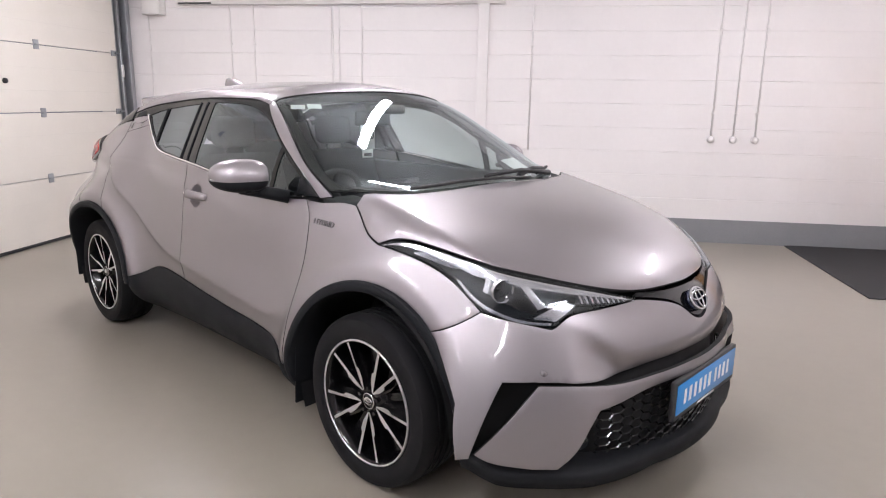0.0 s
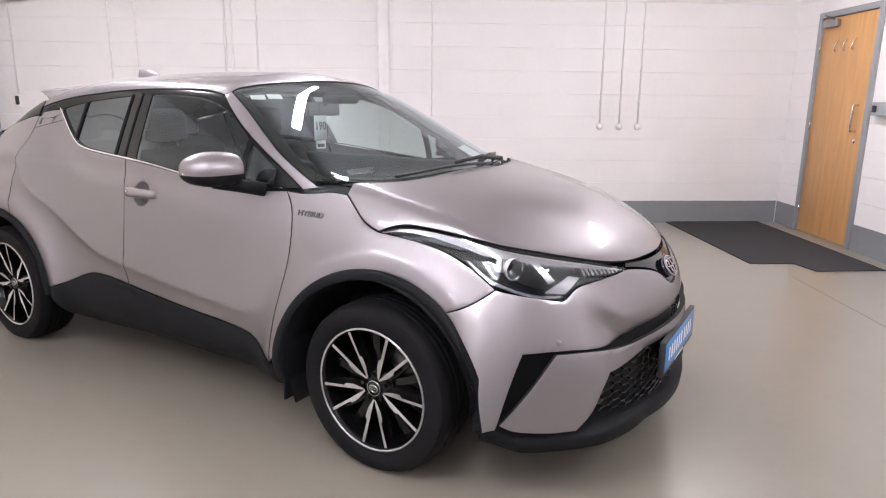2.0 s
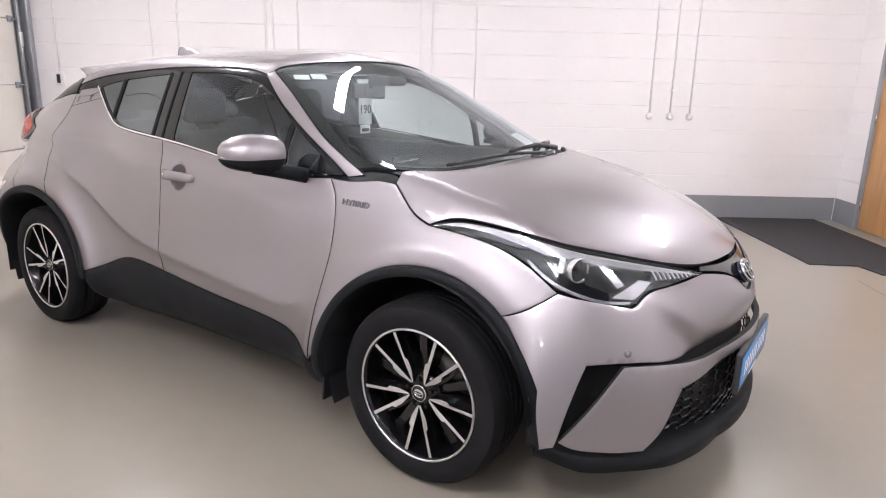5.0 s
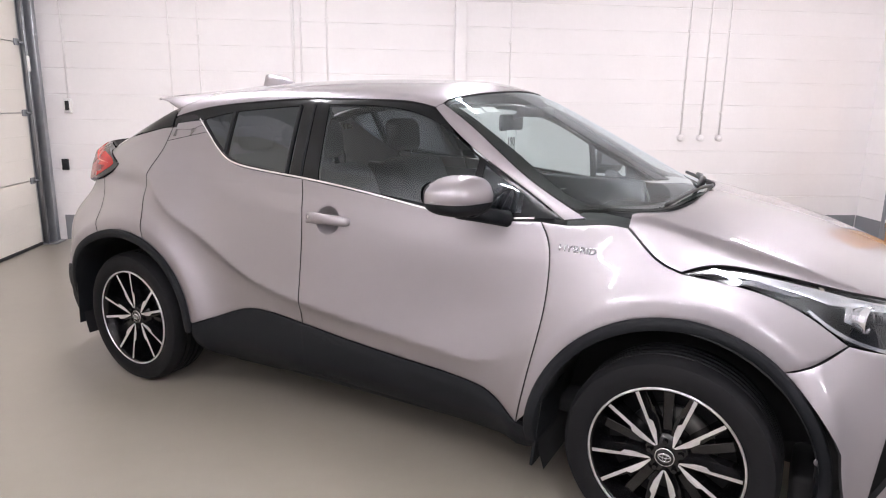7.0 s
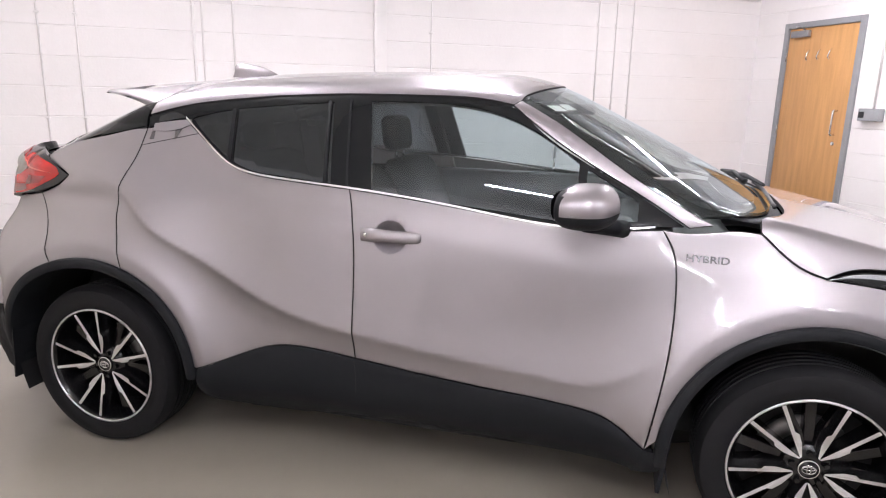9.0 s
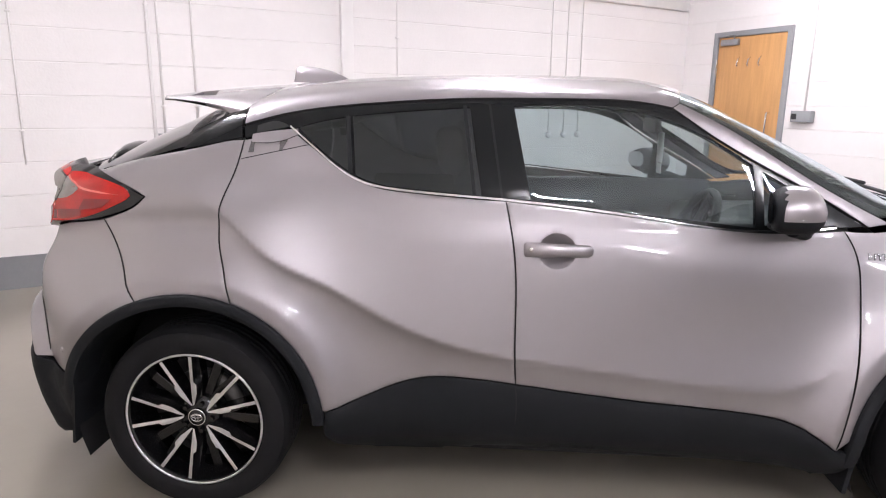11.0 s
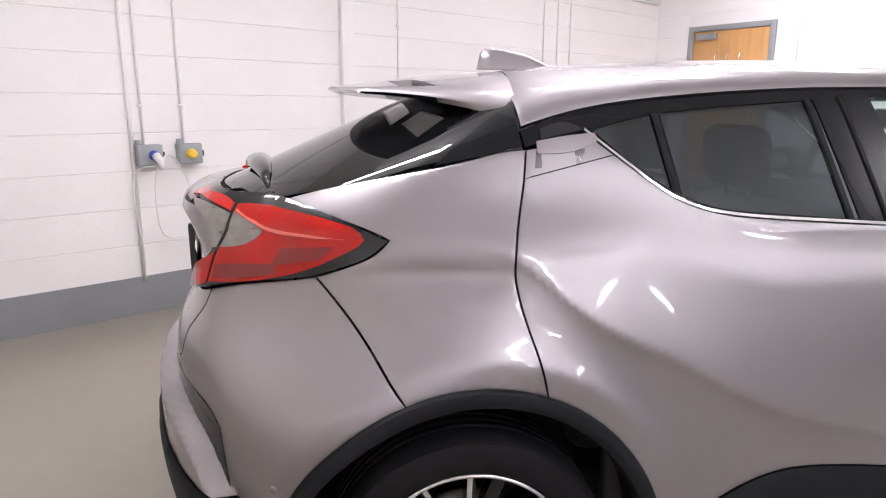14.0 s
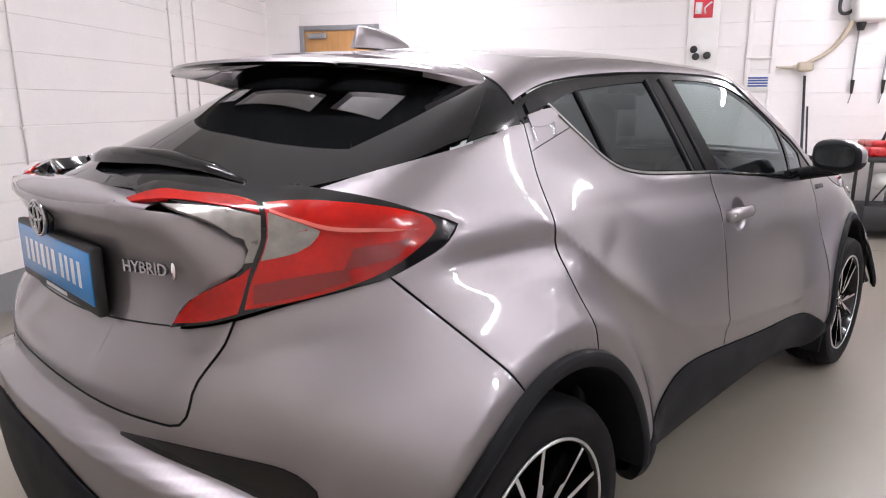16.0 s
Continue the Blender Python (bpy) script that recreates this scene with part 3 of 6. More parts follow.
def light_batten(u, v):
    f = thing("ceiling_light", ROOM @ pose(u, v, CEILING_Z), "white fluorescent batten hung from the ceiling, lit", "ceiling light", "ceiling lights")
    part("housing", box(-0.028, -0.78, -LIGHT_DROP - .04, 0.028, 0.78, -LIGHT_DROP, 0.008), WHITE_PLASTIC, f)
    part("diffuser", box(-0.040, -0.75, -LIGHT_DROP - .072, 0.040, 0.75, -LIGHT_DROP - .0405, 0.012, 3), TUBE_GLOW, f, "lit opal diffuser")
    for k in (-.6, .6):
        part("hanger", tube([(0, k, 0), (0, k, -LIGHT_DROP)], .005, 6), WHITE_PLASTIC, f)


# the batten at (3.1, -3.4) is added only to brighten the floor ahead
for u, v in ((-1.8, 1.2), (0.42, 1.0), (3.55, 1.4), (-1.9, -3.0), (0.1, -3.2), (3.1, -3.4), (-2.2, -6.4), (0.2, -6.4)):
    light_batten(u, v)


# ---- the workshop end of the right wall ----
def casing():
    c = thing("service_panel", RIGHT @ pose(5.02, 0, 0), "white painted service panel with dark valves and a red sign", "panel")
    part("board", box(0, -0.035, SKIRT, 0.32, -0.001, CEILING_Z - .02, 0.006), WHITE_PLASTIC, c)
    for x, z in ((.075, 1.93), (.10, 1.855), (.215, 1.865)):
        v = part("valve", lathe([(0, -.075), (.034, -.075), (.040, -.065), (.034, -.055), (.014, -.05), (.014, -.035)], 20, "y"), BLACK_PLASTIC, c, at=pose(x, 0, z))
    s = part("sign", box(.05, -.040, 2.26, .245, -.0352, 2.46, .002), SIGN_RED, c, "red fire sign with white symbols")
    part("symbol", box(.065, -.0415, 2.30, .135, -.0403, 2.42), WHITE_FILM, s)
    part("symbol", tube([(.17, -.041, 2.30), (.16, -.041, 2.36), (.20, -.041, 2.40), (.23, -.041, 2.42)], .010, 6), WHITE_FILM, s)
    for x, w in ((.62, .05), (.87, .05)):
        part("strip", box(x, -.03, SKIRT, x + w, -.001, CEILING_Z - .02, .004), CONDUIT, c)


def notice():
    n = thing("wall_notice", RIGHT @ pose(5.66, 0, 1.52), "small white notice with blue printed bars", "notice")
    part("card", box(0, -.036, -.02, .24, -.031, .14, .001), PAPER, n)
    for k in range(4):
        part("bar", box(.02, -.0372, .01 + k * .028, .22, -.0362, .028 + k * .028), SIGN_BLUE, n)
    part("header_bar", box(-.01, -.0372, .30, .24, -.031, .325), CONDUIT, n)


def leaning_poles():
    for x, z1, r in ((6.24, 1.64, .014), (6.30, 1.32, .010)):
        p = thing("pole", RIGHT @ pose(x, 0, 0), "thin dark pole leaning on the wall", "pole", "poles")
        part("shaft", tube([(0.05, -.22, 0), (0, -.03, z1)], r, 8), BLACK_PLASTIC, p)


def hose_reel():
    h = thing("hose_reel", RIGHT @ pose(6.72, 0, 2.28), "white wall hose reel with a pale hanging hose", "hose reel")
    part("case", box(-.13, -.24, -.12, .20, -.001, .28, .05, 3), WHITE_PLASTIC, h, smooth="edges")
    part("outlet", lathe([(0, -.18), (.03, -.18), (.045, -.12), (.045, 0)], 16, "z"), BLACK_PLASTIC, h, at=pose(-.03, -.12, -.02))
    part("black_hose", tube([tuple(q) for q in spline(np.arange(6), np.array([(-.20, -.10, .30), (-.24, -.10, .10), (-.22, -.10, -.02), (-.12, -.10, .0), (-.07, -.12, .12), (-.06, -.12, .22)]))(np.linspace(0, 5, 40))], .018, 8), BLACK_PLASTIC, h)
    part("black_hose", tube([tuple(q) for q in spline(np.arange(4), np.array([(.22, -.10, -.06), (.28, -.10, .02), (.30, -.10, .16), (.29, -.10, .3)]))(np.linspace(0, 3, 24))], .018, 8), BLACK_PLASTIC, h)
    line = [(-.06, -.14, .0), (-.14, -.12, -.18), (-.22, -.10, -.32), (-.32, -.10, -.42), (-.42, -.09, -.48), (-.50, -.08, -.52)]
    part("pale_hose", tube([tuple(q) for q in spline(np.arange(6), np.array(line))(np.linspace(0, 5, 40))], .030, 10, taper=[1 - .4 * k / 39 for k in range(40)]), HOSE_GREY, h, "pale grey extraction hose")
    part("nozzle", box(-.58, -.13, -.60, -.42, -.04, -.50, .03, 3), HOSE_GREY, h, smooth="edges")
    part("nozzle_tip", tube([(-.50, -.08, -.52), (-.64, -.07, -.56), (-.78, -.06, -.55)], .02, 8, taper=(1, .8, .5)), HOSE_GREY, h)


def pull_rod(x, z0, z1):
    r = thing("air_line", RIGHT @ pose(x, 0, z0), "thin grey air line with a coupling hanging down the wall", "air line", "air lines")
    part("line", tube([(0, -.05, z1 - z0), (-.01, -.05, .12), (0, -.05, 0)], .009, 6), GREY_PLASTIC, r)
    part("coupling", tube([(0, -.05, .0), (0, -.05, .14)], .018, 8, taper=(.7, 1.2)), BLACK_PLASTIC, r)
    part("tail", tube([(0, -.05, .0), (-.02, -.05, -.10)], .006, 6), GREY_PLASTIC, r)


def tool_cart():
    c = thing("tool_trolley", RIGHT @ pose(7.02, -.42, 0), "red topped black workshop trolley with boxes below", "trolley")
    part("base", box(-.28, -.24, .10, .34, .24, .34, .02), BLACK_PLASTIC, c, smooth="edges")
    for x in (-.24, .30):
        for y in (-.19, .19):
            part("castor", lathe([(0, -.02), (.05, -.02), (.05, .02), (0, .02)], 20, "y"), RUBBER, c, at=pose(x, y, .05))
            part("leg", box(x - .015, y - .015, .33, x + .015, y + .015, .80, .004), BLACK_PLASTIC, c)
    part("tank", lathe([(0, 0), (.13, .0), (.15, .03), (.15, .22), (.12, .26), (0, .27)], 28, "z"), STEEL, c, at=pose(.12, -.05, .34))
    part("motor", lathe([(0, -.12), (.07, -.12), (.085, -.08), (.085, .1), (0, .12)], 24, "x"), WHITE_PLASTIC, c, at=pose(-.04, -.10, .58))
    part("tray", box(-.30, -.26, .78, .36, .26, .83, .015), BLACK_PLASTIC, c, smooth="edges")
    part("red_case", box(-.28, -.20, .83, .34, .22, .93, .03, 3), RED_PAINT, c, "red plastic tool case", smooth="edges")
    part("red_lid", box(-.26, -.18, .93, .10, .20, .985, .02, 3), RED_PAINT, c, smooth="edges")
    part("handle", tube([(-.10, .0, .98), (-.08, .0, 1.06), (.20, .0, 1.06), (.22, .0, .98)], .018, 8), BLACK_PLASTIC, c)
    part("latch", box(.05, -.215, .86, .14, -.2, .90, .004), WHITE_PLASTIC, c)
    for k in range(5):
        line = [(-.2 + .1 * k, -.22, .40 + .03 * k), (-.15 + .1 * k, -.28, .52 - .02 * k), (-.05 + .08 * k, -.26, .62), (.02 + .06 * k, -.2, .50)]
        part("cable", tube([tuple(q) for q in spline(np.arange(4), np.array(line))(np.linspace(0, 3, 20))], .009, 6), BLACK_PLASTIC, c)


casing()
notice()
leaning_poles()
hose_reel()
pull_rod(6.70, 1.45, 2.16)
pull_rod(6.99, 1.45, 2.0)
pull_rod(7.08, 1.40, 2.0)
tool_cart()


from mathutils.geometry import delaunay_2d_cdt


# ---- panels cut out of the car's surface ----
FRONT_AXIS, REAR_AXIS = 1.20, -1.10
LAMP_Z = 1.105


def sd(*xz):
    """A smooth line on the car's side through points x, z."""
    q = smooth_line(np.array(xz, float))
    p = np.stack([q[:, 0], 0 * q[:, 0], q[:, 1]], 1)
    return cast(p, np.array([[0, 1.0, 0]]) * np.ones((len(p), 1)))


def tp(*xy):
    """A smooth line on the car's upper face through points x, y."""
    q = smooth_line(np.array(xy, float))
    p = np.stack([q[:, 0], q[:, 1], 0 * q[:, 0] + 0.5], 1)
    return cast(p, np.array([[0, 0, 1.0]]) * np.ones((len(p), 1)))


def fr(*yz):
    """A smooth line on the car's nose through points y, z."""
    q = smooth_line(np.array(yz, float))
    p = np.stack([0 * q[:, 0] + 1.0, q[:, 0], q[:, 1]], 1)
    return cast(p, np.array([[1.0, 0, 0]]) * np.ones((len(p), 1)))


def rr(*yz):
    """A smooth line on the car's tail through points y, z."""
    q = smooth_line(np.array(yz, float))
    p = np.stack([0 * q[:, 0] - 1.0, q[:, 0], q[:, 1]], 1)
    return cast(p, np.array([[-1.0, 0, 0]]) * np.ones((len(p), 1)))


def arc(wheel, r, a0, a1):
    """A piece of a wheel arch, degrees from the front horizontal."""
    a = np.radians(np.linspace(a0, a1, max(int(abs(a1 - a0) / 3), 3)))
    x, z = wheel + r * np.cos(a), HUB_Z + r * np.sin(a)
    p = np.stack([x, 0 * x, z], 1)
    return cast(p, np.array([[0, 1.0, 0]]) * np.ones((len(p), 1)))


def smooth_line(q, step=0.02):
    if len(q) == 1:
        return q
    d = np.r_[0, np.cumsum(np.linalg.norm(np.diff(q, axis=0), axis=1))]
    n = max(int(d[-1] / step), 2)
    return (spline(d, q)(np.linspace(0, d[-1], n + 1))) if len(q) > 2 else q[0] + np.linspace(0, 1, n + 1)[:, None] * (q[1] - q[0])


def to_plane(p, space):
    x, y, z = p.T
    if space == "side":
        return np.stack([x, z], 1)
    if space == "top":
        return np.stack([x, y], 1)
    if space == "front":
        return np.stack([np.arctan2(y, x - FRONT_AXIS) * 0.95, z], 1)
    return np.stack([np.arctan2(y, REAR_AXIS - x) * 0.95, z], 1)


def from_plane(q, space):
    a, b = q.T
    o, one = 0 * a, 0 * a + 1
    if space == "side":
        return cast(np.stack([a, o, b], 1), np.stack([o, one, o], 1))
    if space == "top":
        return cast(np.stack([a, b, o + 0.5], 1), np.stack([o, o, one], 1))
    t = a / 0.95
    if space == "lamp":                  # the tail lamp stands out of the body, its top rounded over
        out = np.stack([-np.cos(t), np.sin(t), o], 1)
        p = cast(np.stack([o + REAR_AXIS, o, np.minimum(b, LAMP_Z)], 1), out)
        over = np.clip(b - LAMP_Z, 0, 1)
        return p - out * (17 * over ** 2)[:, None] + np.stack([o, o, over], 1)
    if space == "front":
        return cast(np.stack([o + FRONT_AXIS, o, b], 1), np.stack([np.cos(t), np.sin(t), o], 1))
    return cast(np.stack([o + REAR_AXIS, o, b], 1), np.stack([-np.cos(t), np.sin(t), o], 1))


def inside(q, ring):
    x, y = q[:, :1], q[:, 1:]
    x0, y0 = ring.T
    x1, y1 = np.roll(ring, -1, 0).T
    cross = ((y0 > y) != (y1 > y)) & (x < (x1 - x0) * (y - y0) / np.where(y1 == y0, 1e-9, y1 - y0) + x0)
    return cross.sum(1) % 2 == 1


def near_ring(q, ring):
    return np.sqrt(((q[:, None] - ring[None]) ** 2).sum(2)).min(1)


def tidy(ring, least=0.004):
    keep = [ring[0]]
    for p in ring[1:]:
        if np.hypot(*(p - keep[-1])) > least:
            keep.append(p)
    if np.hypot(*(keep[0] - keep[-1])) < least:
        keep.pop()
    return np.array(keep)


def inset(ring, g):
    e = np.roll(ring, -1, 0) - ring
    n = np.stack([-e[:, 1], e[:, 0]], 1) / np.linalg.norm(e, axis=1)[:, None]
    area = (ring[:, 0] * np.roll(ring, -1, 0)[:, 1] - np.roll(ring, -1, 0)[:, 0] * ring[:, 1]).sum()
    n = n if area > 0 else -n
    m = n + np.roll(n, 1, 0)
    m /= np.maximum(np.linalg.norm(m, axis=1), 0.35)[:, None]
    return ring + m * g


def full(half):
    """A line on the right half, carried on over the middle to the other half."""
    return np.vstack([half, (half * [1, -1, 1])[::-1][1 if abs(half[-1][1]) < 1e-4 else 0:]])


def cut_panel(lines, space, off=0.0, gap=0.0026, depth=0.014, h=0.024, holes=(), crown=0.0, bend=None):
    """The piece of the surface inside a closed chain of lines: points, triangles, normals, with a rim of that depth."""
    rings = [tidy(to_plane(np.vstack(lines), space))] + [tidy(to_plane(np.vstack(k), space)) for k in holes]
    rings = [inset(r, gap if i == 0 else -gap) if gap else r for i, r in enumerate(rings)]
    lo, hi = rings[0].min(0), rings[0].max(0)
    gx, gy = np.meshgrid(np.arange(lo[0], hi[0], h), np.arange(lo[1], hi[1], h))
    gx[1::2] += h / 2
    grid = np.stack([gx.ravel(), gy.ravel()], 1)
    keep = inside(grid, rings[0]) & (near_ring(grid, rings[0]) > h * 0.45)
    for r in rings[1:]:
        keep &= ~inside(grid, r) & (near_ring(grid, r) > h * 0.45)
    grid = grid[keep]
    verts, edges = [], []
    for r in rings:
        n0 = len(verts)
        verts += [Vector(p) for p in r]
        edges += [(n0 + i, n0 + (i + 1) % len(r)) for i in range(len(r))]
    verts += [Vector(p) for p in grid]
    out, _, tris, *_ = delaunay_2d_cdt(verts, edges, [], 1, 1e-6)
    q = np.array([tuple(v) for v in out])
    tris = np.array([t for t in tris if len(t) == 3])
    mid = q[tris].mean(1)
    ok = inside(mid, rings[0])
    for r in rings[1:]:
        ok &= ~inside(mid, r)
    tris = tris[ok]
    p = from_plane(q, space)
    if space == "lamp":
        e = .002
        nrm = np.cross(from_plane(q + [e, 0], space) - from_plane(q - [e, 0], space), from_plane(q + [0, e], space) - from_plane(q - [0, e], space))
        nrm /= np.linalg.norm(nrm, axis=1)[:, None]
        nrm *= np.sign((nrm * (p - [REAR_AXIS, 0, 1.0])).sum(1))[:, None]
    else:
        nrm = slope(p)
    lift = np.full(len(p), off)
    if crown:
        edge = np.minimum.reduce([near_ring(q, r) for r in rings])
        lift = lift + crown * np.sqrt(np.clip(1 - (1 - np.clip(edge / 0.03, 0, 1)) ** 2, 0, 1))
    if bend is not None:
        lift = lift + bend(p)
    p = p + nrm * lift[:, None]
    a, b, c = p[tris[:, 0]], p[tris[:, 1]], p[tris[:, 2]]
    face = np.cross(b - a, c - a)
    flip = (face * nrm[tris].mean(1)).sum(1) < 0
    tris[flip] = tris[flip][:, [0, 2, 1]]
    if crown or bend is not None:
        face = np.cross(p[tris[:, 1]] - p[tris[:, 0]], p[tris[:, 2]] - p[tris[:, 0]])
        nrm = np.zeros_like(p)
        for k in range(3):
            np.add.at(nrm, tris[:, k], face)
        nrm /= np.maximum(np.linalg.norm(nrm, axis=1), 1e-12)[:, None]
    count = {}
    for t in tris:
        for i in range(3):
            k = (int(t[i]), int(t[(i + 1) % 3]))
            count[k] = count.get(k, 0) + 1
    rim = [k for k in count if (k[1], k[0]) not in count]
    return p, tris, nrm, rim, depth


def panel_mesh(cut, side=1, roll=0.22):
    """side -1 mirrors to the right half of the car."""
    p, tris, nrm, rim, depth = cut
    s = np.array([1, side, 1])
    inner = p - nrm * depth
    ends = sorted({i for k in rim for i in k})
    where = {i: len(p) + j for j, i in enumerate(ends)}
    low = {i: len(p) + len(ends) + j for j, i in enumerate(ends)}
    pts = np.vstack([p, p[ends], inner[ends]]) * s if depth else p * s
    # the rim turns the light like a rolled edge
    out = np.zeros_like(p)
    for i, j in rim:
        w = np.cross(p[j] - p[i], nrm[i])
        out[i] += w
        out[j] += w
    out /= np.maximum(np.linalg.norm(out, axis=1), 1e-9)[:, None]
    top = nrm + roll * out
    top /= np.linalg.norm(top, axis=1)[:, None]
    normals = np.vstack([top, (out + 0.3 * nrm)[ends], out[ends]]) * s if depth else top * s
    faces = [tuple(int(i) for i in t) for t in tris]
    if depth:
        faces += [(where[j], where[i], low[i], low[j]) for i, j in rim]
    if side < 0:
        faces = [f[::-1] for f in faces]
    me = bpy.data.meshes.new("panel")
    me.from_pydata([tuple(v) for v in pts], [], faces)
    me.polygons.foreach_set("use_smooth", [True] * len(me.polygons))
    me.polygons.foreach_set("material_index", [0] * len(tris) + [1] * (len(me.polygons) - len(tris)))
    normals /= np.maximum(np.linalg.norm(normals, axis=1), 1e-9)[:, None]
    me.normals_split_custom_set_from_vertices([tuple(v) for v in normals])
    return me


def panel(name, lines, space, mat, parent, label="", both=True, **more):
    """A panel on the right flank and, where both, its twin on the left."""
    roll = more.pop("roll", 0.22 if mat is PAINT else 0.03)
    cut = cut_panel(lines, space, **more)
    made = []
    for side in ((-1, 1) if both else (1,)):
        me = panel_mesh(cut, side, roll)
        me.materials.append(mat)
        # thin silver panels get near-black rims: the seams' shade is painted in
        me.materials.append(DARK if mat is PAINT and more.get("depth", .014) < .03 else mat)
        ob = new(name, me)
        ob.parent = parent[(1 - side) // 2] if isinstance(parent, tuple) else parent
        if label:
            tagged(ob, label)
        made.append(ob)
    return made


# ---- the car ----
car = thing("car", pose(0, 0, 0), "metallic silver-mauve compact crossover car with black cladding", "car")

# seams shared by neighbouring panels
ARCH_R = 0.465
wing_door = sd((.822, .35), (.85, .52), (.876, .72), (.878, .875), (.858, .99), (.825, 1.047))
belt_front = sd((.825, 1.047), (.565, 1.037), (.2, 1.072), (-.256, 1.118))
door_door = sd((-.256, 1.118), (-.226, .966), (-.214, .752), (-.212, .60), (-.206, .507))
handle_ring = sd(*[(-.085 + .060 * math.cos(k * math.pi / 16), .963 + .056 * math.sin(k * math.pi / 16)) for k in range(32)])
sill_front = sd((-.206, .507), (.241, .463), (.60, .438), (.68, .425), (.77, .385), (.822, .35))
belt_rear = sd((-.256, 1.118), (-.585, 1.136), (-.70, 1.150), (-.765, 1.170), (-.885, 1.245), (-1.01, 1.338))
rear_seam = sd((-1.165, 1.300), (-1.183, 1.20), (-1.213, 1.08), (-1.205, .96), (-1.175, .86), (-1.155, .773))
sill_rear = sd((-.846, .40), (-.74, .438), (-.643, .478), (-.52, .516), (-.40, .522), (-.206, .507))
hood_side = sd((1.118, 1.052), (1.165, 1.010), (1.225, .965), (1.305, .935))
lamp_low = sd((1.305, .935), (1.48, .914), (1.63, .868), (1.775, .778))
lamp_low_front = np.vstack([sd((1.775, .778), (1.83, .768), (1.90, .757), (1.972, .740)), fr((.60, .748), (.565, .776), (.50, .790), (.30, .806))])
lamp_top = np.vstack([sd((1.305, .935), (1.37, .957), (1.46, .962), (1.60, .946)), fr((.665, .916), (.53, .876), (.42, .846), (.30, .810))])
bumper_wing = sd((1.775, .778), (1.70, .722), (1.622, .690))
nose_low = fr((.30, .806), (.17, .782), (.10, .752), (.05, .712), (.0, .700))
hood_front = np.vstack([sd((1.305, .935), (1.37, .960), (1.46, .965), (1.60, .949)), fr((.665, .920), (.53, .880), (.40, .846), (.28, .828), (.14, .824), (0, .822))])
ARCH_TOP_F = math.degrees(math.atan2(.690 - HUB_Z, 1.622 - WHEEL_X))

panel("front_wing", [hood_side, lamp_low, bumper_wing, arc(WHEEL_X, ARCH_R, ARCH_TOP_F, 172), sd((.858, .39), (.822, .35)), wing_door,
                     sd((.825, 1.047), (.90, 1.043), (.985, 1.050), (1.05, 1.057), (1.118, 1.052))], "side", PAINT, car, "silver front wing", h=.016)
front_doors = panel("front_door", [wing_door, belt_front, door_door, sill_front], "side", PAINT, car, "silver front door", h=.016, holes=[[handle_ring]])
rear_doors = panel("rear_door", [door_door[::-1], belt_rear, sd((-1.01, 1.338), (-1.06, 1.322), (-1.165, 1.300)), rear_seam,
                                 arc(-WHEEL_X, ARCH_R, 69.2, 8), sill_rear], "side", PAINT, car, "silver rear door", h=.014)
glass_foot_line = sd((-1.165, 1.300), (-1.20, 1.299), (-1.285, 1.282), (-1.523, 1.235), (-1.66, 1.203), (-1.758, 1.174))
tail_top = sd((-1.758, 1.174), (-1.69, 1.160), (-1.618, 1.147), (-1.555, 1.130), (-1.494, 1.105))
tail_low = sd((-1.494, 1.105), (-1.53, 1.073), (-1.579, 1.050), (-1.662, 1.021))
quarter_bumper = sd((-1.662, 1.021), (-1.56, .905), (-1.470, .778))
panel("rear_quarter", [rear_seam[::-1], glass_foot_line, tail_top, tail_low, quarter_bumper, arc(-WHEEL_X, ARCH_R, 108.8, 69.2)], "side", PAINT, car, "silver rear quarter panel", h=.015)
hood_rear = tp((1.118, .683), (1.19, .58), (1.238, .40), (1.25, .2), (1.252, 0))
half = np.vstack([hood_rear[::-1], hood_side, hood_front])
panel("bonnet", [half, half[::-1] * [1, -1, 1]], "top", PAINT, car, "silver bonnet", both=False, h=.03)

# roof, pillars, glass
pillar_in = sd((.975, 1.070), (.764, 1.180), (.539, 1.323), (.41, 1.398), (.325, 1.440))
rail = sd((-1.172, 1.352), (-1.04, 1.388), (-.79, 1.4235), (-.38, 1.4495), (0, 1.4515), (.20, 1.4425), (.30, 1.425))
roof_front = sd((.30, 1.425), (.325, 1.440))
screen_top = tp((.325, .563), (.375, .38), (.41, .2), (.42, 0))
roof_rear = tp((-1.174, .605), (-1.178, .50), (-1.14, .3), (-1.12, 0))
panel("roof", [np.vstack([roof_rear[::-1], rail, roof_front, screen_top]), np.vstack([roof_rear[::-1], rail, roof_front, screen_top])[::-1] * [1, -1, 1]],
      "top", PAINT, car, "silver roof", both=False, h=.04, gap=.0015)
pillar_out = sd((.30, 1.425), (.40, 1.352), (.551, 1.259), (.771, 1.139), (.905, 1.058))
panel("a_pillar", [pillar_out, sd((.905, 1.058), (.975, 1.070)), pillar_in, sd((.325, 1.440), (.30, 1.425))], "side", PAINT, car, "silver windscreen pillar", gap=.001)
screen_side = np.vstack([pillar_in[::-1][:-2], tp((.965, .716), (1.02, .700))])
screen_foot = tp((1.02, .700), (1.12, .60), (1.20, .40), (1.235, .2), (1.245, 0))
half = np.vstack([screen_top[::-1], screen_side, screen_foot])
panel("windscreen", [half, half[::-1] * [1, -1, 1]], "top", GLASS, car, "clear curved windscreen", both=False, h=.035, gap=.003, off=-.004, depth=0)
